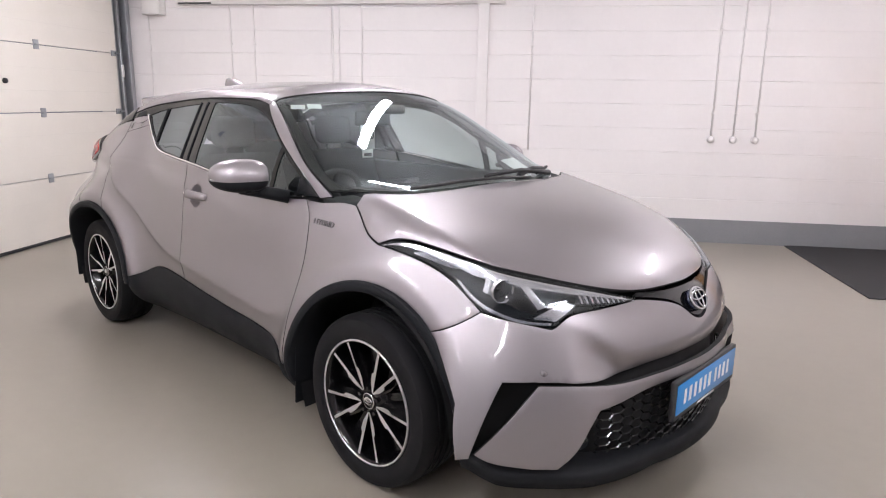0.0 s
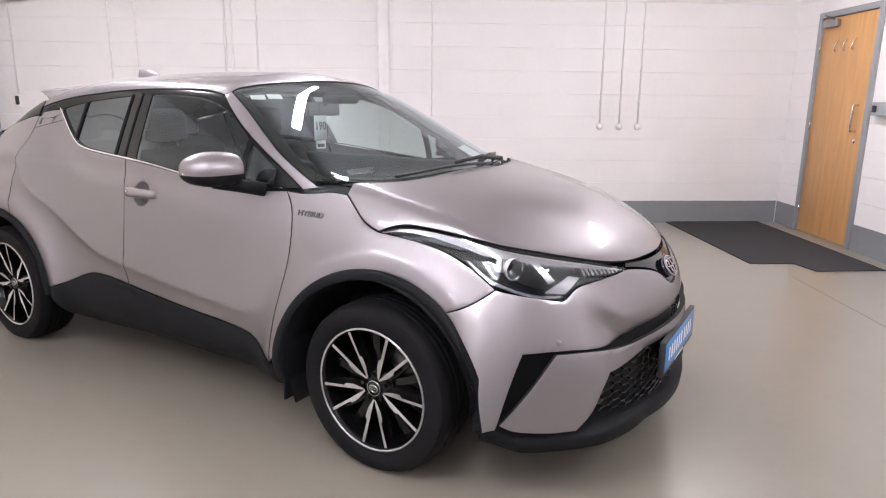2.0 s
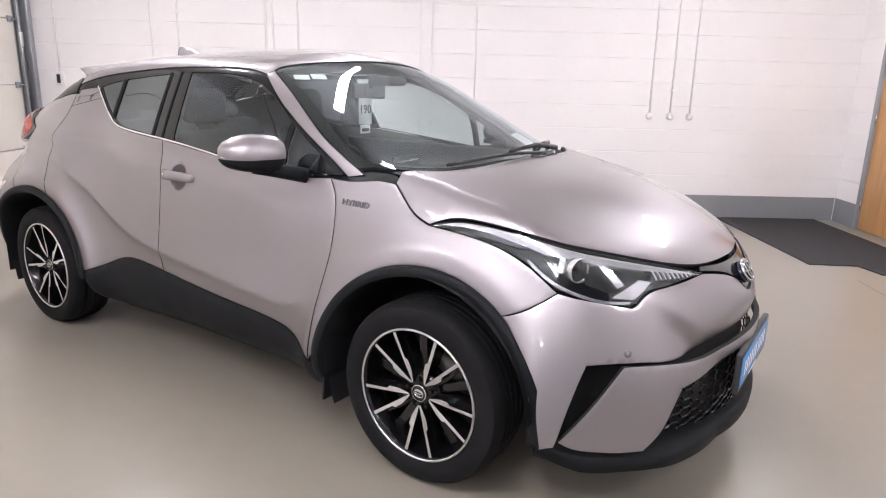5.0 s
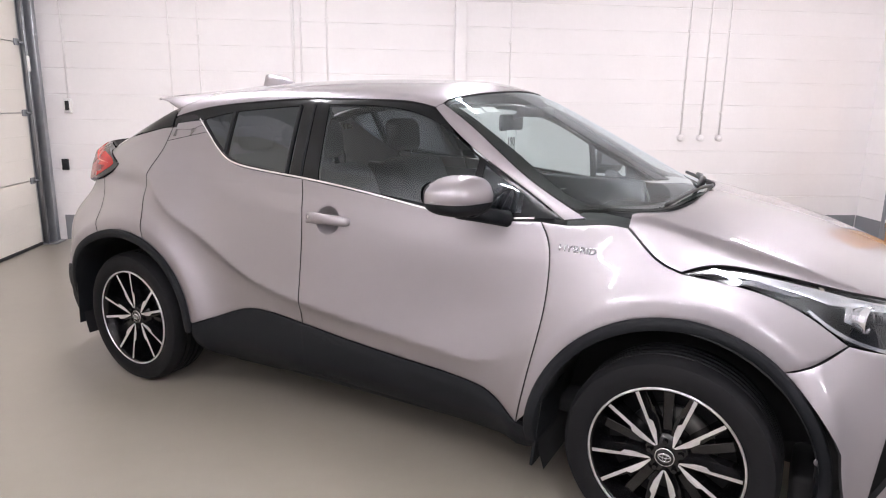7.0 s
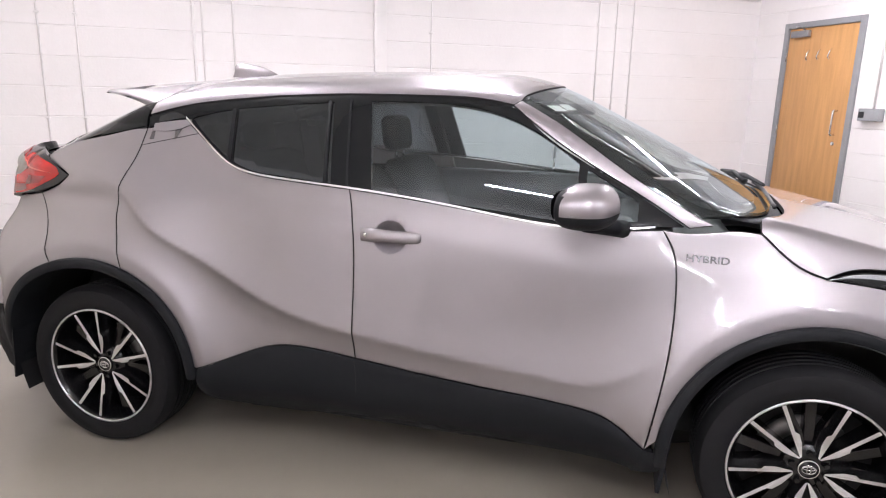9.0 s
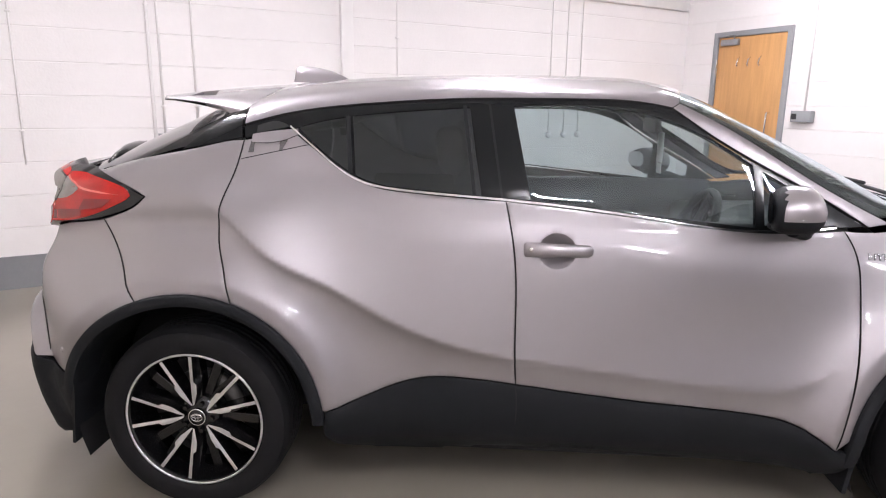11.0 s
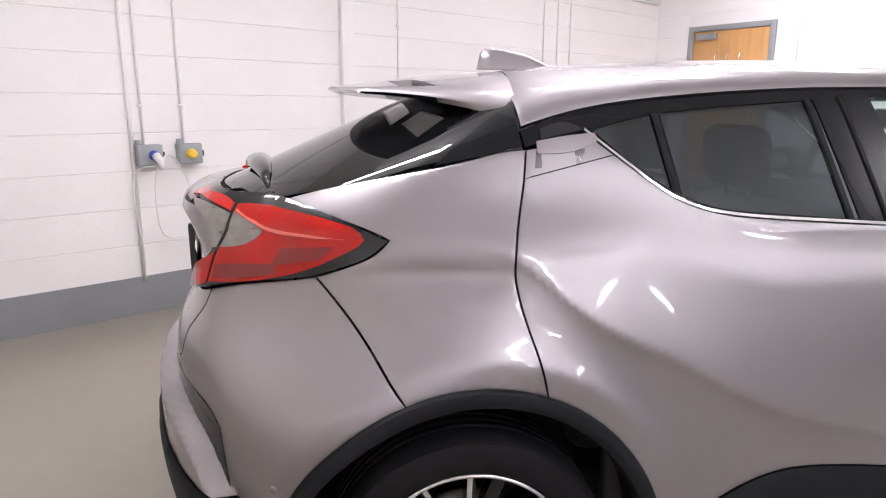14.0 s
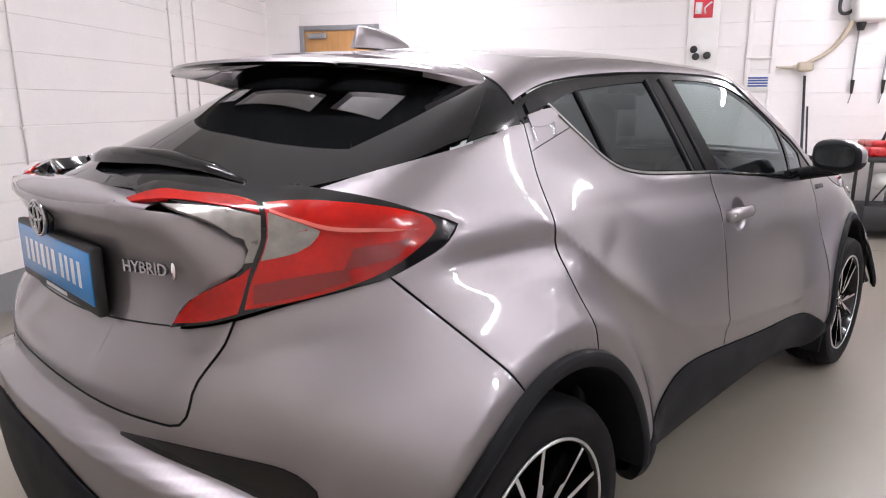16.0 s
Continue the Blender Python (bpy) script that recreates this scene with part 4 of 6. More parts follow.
inner = np.vstack([tp((.40, 0), (.385, .2), (.355, .36), (.345, .535)), tp((.345, .535), (.52, .592), (.72, .648), (.90, .690), (.985, .680)), tp((.985, .680), (1.08, .55), (1.15, .38), (1.185, .18), (1.19, 0))])
panel("windscreen_seal", [half, half[::-1] * [1, -1, 1]], "top", GLOSS_BLACK, car, "black windscreen border", both=False, h=.035, gap=.001, off=-.014, depth=.002,
      holes=[[inner, inner[::-1] * [1, -1, 1]]])

# side glass and its black frame
win_foot = np.vstack([sd((.80, 1.062), (.565, 1.045), (.2, 1.080), (-.256, 1.126), (-.585, 1.144), (-.70, 1.158), (-.765, 1.178), (-.885, 1.252), (-1.005, 1.345))])
glass_f = [sd((-.172, 1.116), (.2, 1.086), (.545, 1.052)), sd((.545, 1.052), (.545, 1.245)), sd((.545, 1.245), (.38, 1.345), (.20, 1.408), (0, 1.428), (-.235, 1.428)), sd((-.235, 1.428), (-.172, 1.116))]
glass_t = [sd((.575, 1.060), (.745, 1.070)), sd((.745, 1.070), (.745, 1.130)), sd((.745, 1.130), (.575, 1.226)), sd((.575, 1.226), (.575, 1.060))]
glass_r = [sd((-.338, 1.133), (-.585, 1.151), (-.70, 1.165), (-.772, 1.190)), sd((-.772, 1.190), (-.800, 1.386)), sd((-.800, 1.386), (-.60, 1.405), (-.388, 1.420)), sd((-.388, 1.420), (-.338, 1.133))]
glass_q = [sd((-.800, 1.205), (-.885, 1.262), (-.985, 1.345)), sd((-.985, 1.345), (-.90, 1.368), (-.825, 1.381)), sd((-.825, 1.381), (-.800, 1.205))]
panel("window_frame", [win_foot, sd((-1.005, 1.345), (-1.09, 1.322), (-1.165, 1.306)), sd((-1.165, 1.306), (-1.175, 1.347)),
                       sd((-1.175, 1.347), (-1.04, 1.386), (-.79, 1.421), (-.38, 1.447), (0, 1.449), (.20, 1.440), (.30, 1.420), (.40, 1.347), (.551, 1.254), (.771, 1.134), (.89, 1.062)),
                       sd((.89, 1.062), (.80, 1.056))], "side", SATIN_BLACK, car, "gloss black window frames and pillars", off=-.004, gap=.001, depth=.02, h=.03,
      holes=[glass_f, glass_t, glass_r, glass_q])
for name, lines, mat, text in (("front_window", glass_f, GLASS_FRONT, "lightly tinted front door window"), ("vent_window", glass_t, GLASS_FRONT, "small fixed front window"),
                               ("rear_window", glass_r, GLASS_DARK, "dark privacy glass"), ("quarter_window", glass_q, GLASS_DARK, "dark privacy glass")):
    panel(name, lines, "side", mat, car, text, off=-.007, gap=-.002, depth=0, h=.04)
strip = sd((.80, 1.052), (.565, 1.036), (.2, 1.072), (-.256, 1.118), (-.585, 1.136), (-.70, 1.150), (-.768, 1.170), (-.888, 1.246), (-1.012, 1.342))
strip_up = strip + [0, 0, .0065]
panel("chrome_strip", [strip, strip_up[::-1]], "side", CHROME, car, "bright strip along the window line", off=.004, gap=0, depth=.008, h=.02)
for a, b, w in (((-.790, 1.195), (-.816, 1.384), .007), ((-.360, 1.128), (-.405, 1.425), .006), ((-.268, 1.122), (-.318, 1.430), .004)):
    panel("window_bar", [sd((a[0] - w, a[1]), (b[0] - w, b[1])), sd((b[0] + w, b[1]), (a[0] + w, a[1]))], "side", CLADDING, car, off=.001, gap=0, depth=.01)

# black cladding
sill_low = sd((-.846, .40), (-.855, .30), (-.80, .235), (-.3, .225), (.3, .225), (.79, .225), (.875, .26), (.868, .34), (.822, .35))
panel("sill_cladding", [np.vstack([sill_rear, sill_front[1:]]), sill_low[::-1]], "side", CLADDING, car, "grained black plastic sill cladding", off=.004, gap=.001, depth=.03, crown=.008)
panel("sill_seam", [sd((-.2075, .505), (-.203, .44), (-.205, .36)), sd((-.2015, .36), (-.1995, .44), (-.204, .505))], "side", DARK, car, off=.0135, gap=0, depth=0, h=.01)


def arch_cladding(wheel, a0, a1, side):
    """A lip swept round the wheel opening: a flat face, a rounded edge, then a wall into the arch."""
    bm, rows = bmesh.new(), []
    angles = np.radians(np.linspace(a0, a1, 65))
    x, z = wheel + .458 * np.cos(angles), HUB_Z + .458 * np.sin(angles)
    face = cast(np.stack([x, 0 * x, z], 1), np.array([[0, 1.0, 0]]) * np.ones((65, 1)))[:, 1]
    for a, y in zip(angles, face):
        rows.append([bm.verts.new((wheel + r * math.cos(a), side * (y + o), HUB_Z + r * math.sin(a)))
                     for r, o in ((.467, -.012), (.467, .006), (.463, .013), (.452, .018), (.438, .018), (.429, .013), (.4255, .004), (.424, -.03), (.424, -.14))])
    for p, q in zip(rows, rows[1:]):
        for k in range(len(p) - 1):
            bm.faces.new((p[k], p[k + 1], q[k + 1], q[k]))
    bm.faces.new(rows[0])
    bm.faces.new(rows[-1])
    bmesh.ops.recalc_face_normals(bm, faces=bm.faces)
    part("arch_cladding", bm, CLADDING, car, "black plastic wheel arch cladding", smooth="edges")


for wheel, a0, a1 in ((WHEEL_X, -4, 186), (-WHEEL_X, 2, 186)):
    for side in (-1, 1):
        arch_cladding(wheel, a0, a1, side)

# nose: bumper, slots, grille, lamps
bumper_arch = arc(WHEEL_X, ARCH_R, 20, ARCH_TOP_F)
bumper_foot = sd((1.765, .335), (1.757, .42), (WHEEL_X + ARCH_R * math.cos(radians(20)), HUB_Z + ARCH_R * math.sin(radians(20))))
slot_top = fr((0, .606), (.07, .606), (.326, .597), (.43, .584), (.505, .572), (.60, .576))
fang = np.vstack([fr((.60, .578), (.66, .577)), sd((1.953, .578), (1.875, .572)), sd((1.875, .572), (1.845, .48), (1.803, .335)), sd((1.803, .335), (1.765, .325))])
half = np.vstack([nose_low[::-1], lamp_low_front[::-1], bumper_wing, bumper_arch[::-1], bumper_foot[::-1], fang[::-1], slot_top[::-1]])
facet = spline([0, .324, .446, .58, .66], [.640, .640, .668, .735, .600])


def corner(p):
    """One on the bumper's corners, nothing in its middle and at the wheel."""
    k = np.clip((np.abs(p[:, 1]) - .30) / .25, 0, 1) * np.clip((p[:, 0] - 1.62) / .14, 0, 1)
    return k * k * (3 - 2 * k)


def bumper_form(p):
    """Below its edge line the bumper turns in towards the slot; its corners lean out towards their foot."""
    y, z = np.abs(p[:, 1]), p[:, 2]
    return .045 * corner(p) * np.clip((.80 - z) / .22, 0, 2) ** 1.2 -.034 * np.clip((facet(y) - z) / .070, 0, 1) * np.clip((.58 - y) / .12, 0, 1)


panel("front_bumper", [half, half[::-1] * [1, -1, 1]], "front", PAINT, car, "silver front bumper", both=False, h=.016, bend=bumper_form)
tusk_top = np.vstack([fr((0, .572), (.186, .572), (.36, .566), (.505, .569)), fr((.505, .569), (.60, .573), (.655, .573))])
tusk_out = sd((1.958, .572), (1.90, .47), (1.812, .345))
tusk_low = np.vstack([sd((1.812, .345), (1.83, .332), (1.90, .316), (1.955, .312)), fr((.62, .314), (.585, .360), (.555, .43), (.525, .492)), fr((.525, .492), (.40, .516), (.276, .527), (.1, .533), (0, .534))])
half = np.vstack([tusk_top, tusk_out, tusk_low])
panel("bumper_blade", [half, half[::-1] * [1, -1, 1]], "front", PAINT, car, "silver lower bumper blade", both=False, h=.018, off=.010, depth=.02,
      bend=lambda p: corner(p) * (.045 + .040 * np.clip((.575 - p[:, 2]) / .27, 0, 1)))
back = np.vstack([fr((0, .80), (.30, .80), (.52, .77), (.60, .74)), sd((1.90, .72), (1.78, .60), (1.76, .42), (1.765, .22)), fr((.70, .20), (.4, .19), (0, .19))])
panel("bumper_backing", [back, back[::-1] * [1, -1, 1]], "front", DARK, car, "black inner bumper", both=False, off=-.055, depth=0, h=.05)


def front_lip():
    """The black lower lip: a strip swept round the nose, thickest in front."""
    bm = bmesh.new()
    top = spline([0, .25, .45, .56, .60, .64, .70, .76, .81], [.290, .293, .297, .298, .297, .295, .297, .305, .322])
    rows, n = [], 61
    for i in range(n):
        t = -1 + 2 * i / (n - 1)
        y = .81 * math.copysign(abs(t) ** .8, t)
        a = abs(y)
        z = float(top(np.array(a)))
        out = .014 * (1 - (a / .81) ** 2) + .070 * min(max((a - .30) / .25, 0), 1) * min(max((.815 - a) / .12, 0), 1)
        row = []
        ray = ([1.765 + (.81 - a) * .97, 0, z], [0, 1.0, 0]) if a > .62 else ([1.0, a, z], [1.0, 0, 0])
        q = cast(np.array([ray[0]]), np.array([ray[1]]))[0]
        nn = slope(q[None])[0]
        for dz, o in ((.0, -.03), (.0, .000), (-.008, .004 + out), (-.03, .006 + out), (-.065, .002 + out), (-.095, -.02), (-.10, -.12)):
            zz = max(z + dz, .165)
            p = Vector((q[0], math.copysign(q[1], y), zz)) + Vector((nn[0], math.copysign(nn[1], y), 0)) * o
            row.append(bm.verts.new(p))
        rows.append(row)
    for a, b in zip(rows, rows[1:]):
        for k in range(len(a) - 1):
            bm.faces.new((a[k], a[k + 1], b[k + 1], b[k]))
    bmesh.ops.recalc_face_normals(bm, faces=bm.faces)
    part("front_lip", bm, CLADDING, car, "black plastic lower bumper lip")


front_lip()
grille = np.vstack([fr((0, .815), (.14, .817), (.28, .826)), fr((.30, .812), (.17, .788), (.10, .758), (.05, .718), (0, .706))])
panel("upper_grille", [grille, grille[::-1] * [1, -1, 1]], "front", GLOSS_BLACK, car, "gloss black upper grille strip", both=False, off=-.004, depth=.02, h=.02)


def honeycomb():
    """Hexagon bars of the lower grille, bent to the bumper."""
    bm = bmesh.new()
    r, bars = .026, []
    for i in range(-13, 14):
        for j in range(7):
            cy, cz = i * r * 1.5, .305 + j * r * 1.732 * .72 + (r * .866 * .72 if i % 2 else 0)
            if cz > .50 - .02 * abs(cy) or abs(cy) > .50:
                continue
            bars.append((cy, cz))
    ends = set()
    for cy, cz in bars:
        ring = [(cy + r * math.cos(radians(60 * k)), cz + .72 * r * math.sin(radians(60 * k))) for k in range(6)]
        for k in range(6):
            key = tuple(sorted([tuple(round(v, 3) for v in ring[k]), tuple(round(v, 3) for v in ring[(k + 1) % 6])]))
            ends.add(key)
    pts = sorted({p for k in ends for p in k})
    q = np.array(pts)
    place = cast(np.stack([0 * q[:, 0] + 1, q[:, 0], q[:, 1]], 1), np.array([[1.0, 0, 0]]) * np.ones((len(q), 1))) - [.022, 0, 0]
    look_up = dict(zip(pts, place))
    for a, b in sorted(ends):
        tube([look_up[a], look_up[b]], .0035, 4, bm, caps=False)
    return bm


part("lower_grille", honeycomb(), GLOSS_BLACK, car, "black honeycomb lower grille", smooth=False)


def on_nose(y, z, out=0.0):
    p = cast(np.array([[1.0, y, z]]), np.array([[1.0, 0, 0]]))
    n = slope(p)[0]
    p = Vector(p[0]) + Vector(n) * out
    return Matrix.Translation(p) @ Vector(n).to_track_quat("Z", "Y").to_matrix().to_4x4()


def on_side(x, z, out=0.0, side=-1):
    p = cast(np.array([[x, 0.0, z]]), np.array([[0, 1.0, 0]]))
    n = slope(p)[0] * [1, side, 1]
    p = Vector(p[0] * [1, side, 1]) + Vector(n) * out
    return Matrix.Translation(p) @ Vector(n).to_track_quat("Z", "Y").to_matrix().to_4x4()


def on_tail(y, z, out=0.0):
    p = cast(np.array([[-1.0, y, z]]), np.array([[-1.0, 0, 0]]))
    n = slope(p)[0]
    p = Vector(p[0]) + Vector(n) * out
    return Matrix.Translation(p) @ Vector(n).to_track_quat("Z", "Y").to_matrix().to_4x4()


def oval_ring(a, b, w, thick, turn=0.0, cx=0.0, cy=0.0, bm=None):
    bm = bm or bmesh.new()
    c, s = math.cos(turn), math.sin(turn)
    pts = []
    for i in range(33):
        t = 2 * math.pi * i / 32
        x, y = a * math.cos(t), b * math.sin(t)
        pts.append((cx + c * x - s * y, cy + s * x + c * y, thick))
    return tube(pts, w, 6, bm, caps=False)


def badge(parent, m, size, blue=False):
    """A round maker's badge: plain bright ovals on a dark disc."""
    b = part("badge", lathe([(0, .004), (size * .9, .004), (size, 0), (size, -.01)], 32, "z"), EMBLEM_BLUE if blue else GLOSS_BLACK, parent, "oval chrome maker's badge", at=m @ Matrix.Diagonal((1, .72, 1, 1)))
    bm = oval_ring(size, size * .70, size * .09, .006)
    oval_ring(size * .88, size * .28, size * .075, .008, 0, 0, size * .20, bm)
    oval_ring(size * .30, size * .62, size * .075, .008, 0, 0, 0, bm)
    part("badge_rings", bm, DARK_CHROME, parent, at=m)


def dealer_plate(m, width, height):
    """A blue plate in a black holder, on the x, y plane of m."""
    d = part("number_plate", box(-width / 2 - .012, -height / 2 - .022, -.012, width / 2 + .012, height / 2 + .012, .010, .006), BLACK_PLASTIC, car, "blue dealer plate in a black holder", at=m)
    part("plate_face", box(-width / 2, -height / 2, .009, width / 2, height / 2, .0125, .003), PLATE_BLUE, d)
    part("small_print", box(-.075, -height / 2 - .014, .0085, .075, -height / 2 - .006, .0112), WHITE_FILM, d)
    x = -.212
    for k, w in enumerate((.034, .040, .036, .040, .034, .040, 0, .034, .032, .038, .034)):
        if w:
            part("letter_bar", box(x + .22 * w, -.028, .0122, x + .78 * w, .028, .0130), WHITE_FILM, d, smooth=False)
        x += w + .0045 if w else .014


dealer_plate(pose(2.252, -.003, .468, 90, 0, 90), .52, .111)
badge(car, on_nose(0, .760, .008), .058, True)

# headlights
lamp = [lamp_top, lamp_low_front[::-1], lamp_low[::-1]]
panel("headlight_housing", lamp, "front", GLOSS_BLACK, car, "black lamp bowl", off=-.040, gap=.006, depth=0, h=.03)
headlights = panel("headlight", lamp, "front", LENS, car, "clear swept-back headlight", off=.001, gap=.003, depth=0, h=.024)
panel("lamp_strip", [lamp_top, np.vstack([fr((.30, .800), (.42, .822), (.53, .842), (.64, .868)), sd((1.72, .882), (1.60, .912), (1.46, .938), (1.37, .940), (1.305, .933))])], "front", LAMP_CHROME, car,
      "bright upper lamp strip", off=-.010, gap=.005, depth=.02)


def fe(*xyz):
    """A smooth line round the car's nose through points near its surface."""
    return from_plane(to_plane(smooth_line(np.array(xyz, float)), "front"), "front")


def lamp_piece(name, points, mat, label, off, depth=.02):
    q = [fe(points[i], points[(i + 1) % len(points)]) for i in range(len(points))]
    panel(name, q, "front", mat, car, label, off=off, gap=0, depth=depth, h=.012)


lamp_piece("lamp_fin", [(1.771, .711, .893), (1.786, .701, .891), (1.793, .729, .836), (1.776, .737, .843)], LAMP_CHROME, "bright upright lamp fin", -.012)
lamp_piece("lamp_fin", [(1.858, .643, .877), (1.880, .620, .874), (1.947, .609, .808), (1.931, .629, .799)], LAMP_CHROME, "bright slanting lamp fin", -.008, .03)
lamp_piece("lamp_wedge", [(1.925, .648, .770), (1.980, .596, .762), (2.004, .520, .812), (1.975, .555, .822), (1.950, .614, .793)], LAMP_CHROME, "bright lower lamp wedge", -.012)
lamp_piece("turn_indicator", [(1.999, .508, .818), (2.078, .330, .806), (2.078, .318, .822), (1.990, .480, .845)], LAMP_GREY, "ribbed indicator insert", -.016)
for k in range(9):
    x, y = 2.004 + .009 * k, .492 - .0185 * k
    lamp_piece("indicator_rib", [(x, y, .815 - .001 * k), (x + .003, y - .006, .815 - .001 * k), (x + .001, y - .004, .838 - .002 * k), (x - .002, y + .002, .838 - .002 * k)], LAMP_CHROME, "", -.011, .006)
lamp_piece("lamp_chamber", [(1.467, .765, .929), (1.515, .753, .937), (1.690, .744, .901), (1.635, .757, .901)], LAMP_GREY, "long grey lamp chamber", -.005, .004)
panel("lamp_strip", [fe((1.690, .766, .868), (1.779, .749, .808), (1.833, .720, .784), (1.912, .662, .762), (1.970, .606, .757)), fe((1.970, .606, .757), (1.968, .610, .750)),
                     fe((1.968, .610, .750), (1.910, .664, .753), (1.833, .722, .774), (1.774, .754, .800), (1.683, .768, .864)), fe((1.683, .768, .864), (1.690, .766, .868))], "front", LAMP_CHROME, car, "bright lower lamp strip", off=-.006, gap=0, depth=.012, h=.012)
lamp_piece("lamp_strip", [(1.45, .766, .914), (1.62, .766, .873), (1.70, .757, .838), (1.70, .758, .830), (1.61, .768, .865), (1.45, .768, .907)], LAMP_CHROME, "bright lower lamp strip", -.014)
for side in (-1, 1):
    m = look((1.812, side * .672, .846), (0.812, side * .322, .880))
    p = part("projector", lathe([(.034, -.03), (.042, .004), (.040, .010), (.036, .006), (.033, -.02)], 36, "z"), LAMP_CHROME, car, "round projector bezel", at=m)
    part("projector_lens", lathe([(.0, .016), (.012, .0145), (.024, .008), (.034, -.006)], 28, "z"), GLOSS_BLACK, p)
    fog = part("fog_lamp", lathe([(0, .012), (.022, .008), (.030, 0), (.034, -.012), (.036, -.03)], 24, "z"), LENS, car, "round clear fog lamp", at=Matrix.Translation((0, 0, 0)) @ on_nose(side * .545, .340, -.022))
    part("fog_reflector", lathe([(0, -.025), (.020, -.012), (.029, -.002)], 24, "z"), LAMP_GREY, fog)
    for q in (on_side(1.741, .44, .0005, side), on_nose(side * .646, .606, .041), on_side(-1.757, .59, .0005, side)):
        part("parking_sensor", lathe([(0, .0006), (.0092, .0006), (.0100, -.001), (.0112, -.001), (.0116, .0004), (.0124, -.004)], 20, "z"), PAINT, car, at=q)

# tail: gate, lamps, bumper, spoiler, glass
def re(*xyz):
    """A smooth line round the car's tail through points near its surface."""
    return from_plane(to_plane(smooth_line(np.array(xyz, float)), "rear"), "rear")


def ramp(t):
    t = np.clip(t, 0, 1)
    return t * t * (3 - 2 * t)


gate_side = rr((.587, .966), (.583, .928), (.568, .880), (.560, .846), (.557, .801), (.544, .781), (.520, .773))
gate_foot = rr((.520, .773), (.368, .773), (.18, .781), (0, .785))
tail_in_low = np.vstack([sd((-1.662, 1.021), (-1.75, 1.006), (-1.814, .996)), re((-1.814, .656, .996), (-1.87, .62, .982), (-1.918, .587, .966))])
lamp_gate = re((-1.968, .477, .938), (-1.952, .514, 1.000), (-1.912, .581, 1.042), (-1.892, .592, 1.068), (-1.884, .580, 1.108), (-1.902, .54, 1.132), (-1.948, .43, 1.153), (-1.985, .33, 1.162))
lamp_foot = re((-1.918, .587, .966), (-1.945, .53, .950), (-1.968, .477, .938))
BLADE = spline([0, .30, .40, .53, .67, .74, .785], [.742, .735, .722, .704, .668, .62, .55])


def bumper_ledge(p):
    """The blade that stands out below the gate and ends at the corner trim."""
    y, z = np.abs(p[:, 1]), p[:, 2]
    return .050 * ramp((BLADE(y) - z) / .024) * ramp((.81 - y) / .03) * (p[:, 0] < -1.6)


bump_low = np.vstack([rr((0, .672), (.14, .668), (.26, .645), (.364, .612), (.48, .580), (.57, .562)), sd((-1.95, .548), (-1.85, .532), (-1.735, .500))])
half = np.vstack([gate_foot[::-1], gate_side[::-1], tail_in_low[::-1], quarter_bumper, arc(-WHEEL_X, ARCH_R, 108.8, 157), sd((-1.748, .52), (-1.735, .500)), bump_low[::-1]])
panel("rear_bumper", [half, half[::-1] * [1, -1, 1]], "rear", PAINT, car, "silver rear bumper", both=False, h=.011,
      bend=bumper_ledge)
low = np.vstack([bump_low, sd((-1.735, .500), (-1.745, .42), (-1.755, .27)), sd((-1.755, .27), (-1.85, .25)), rr((.55, .235), (.3, .225), (0, .225))])
panel("rear_valance", [low, low[::-1] * [1, -1, 1]], "rear", CLADDING, car, "black plastic lower rear bumper", both=False, off=.004, depth=.03, crown=.01, h=.03,
      bend=lambda p: .050 * ramp((.83 - np.abs(p[:, 1])) / .06) * ramp((-1.6 - p[:, 0]) / .2))
slot = [rr((.39, .731), (.50, .740), (.578, .741), (.668, .735), (.744, .712), (.768, .684)), rr((.768, .684), (.776, .62), (.786, .55)), rr((.786, .55), (.735, .622), (.665, .670), (.53, .706), (.39, .725))]
panel("reflector_trim", slot, "rear", GLOSS_BLACK, car, "gloss black wedge between the bumper and its blade", off=.003, gap=0, depth=.02, h=.012)
gate_top = np.vstack([lamp_foot, lamp_gate, re((-1.985, .33, 1.166), (-2.02, .20, 1.170), (-2.035, .1, 1.172), (-2.04, 0, 1.172))])
half = np.vstack([gate_top[::-1], gate_side, gate_foot])


def gate_form(p):
    """The gate's ducktail, the hollow round the plate and the scoop below it."""
    x, y, z = p[:, 0], np.abs(p[:, 1]), p[:, 2]
    edge = ramp((.60 - y) / .10)
    lip = .012 * np.exp(-((z - 1.150) / .022) ** 2) * edge
    plate = -.012 * ramp((.33 - y) / .03) * ramp((z - .90) / .02) * ramp((1.085 - z) / .02)
    scoop = -.016 * ramp((.925 - z) / .015) * ramp((z - .80) / .08) * ramp((.30 - y) / .05)
    return lip + scoop + .004 * plate / .012


panel("tailgate", [half, half[::-1] * [1, -1, 1]], "rear", PAINT, car, "silver tailgate with a full-width lip", both=False, h=.014, bend=gate_form)
line = rr((.47, .938), (.34, .928), (.2, .920), (0, .918))
panel("gate_seam", [np.vstack([line, (line * [1, -1, 1])[::-1]]), np.vstack([line, (line * [1, -1, 1])[::-1]])[::-1] + [0, 0, .0035]], "rear", DARK, car, both=False, off=.0008, gap=0, depth=0, h=.02)

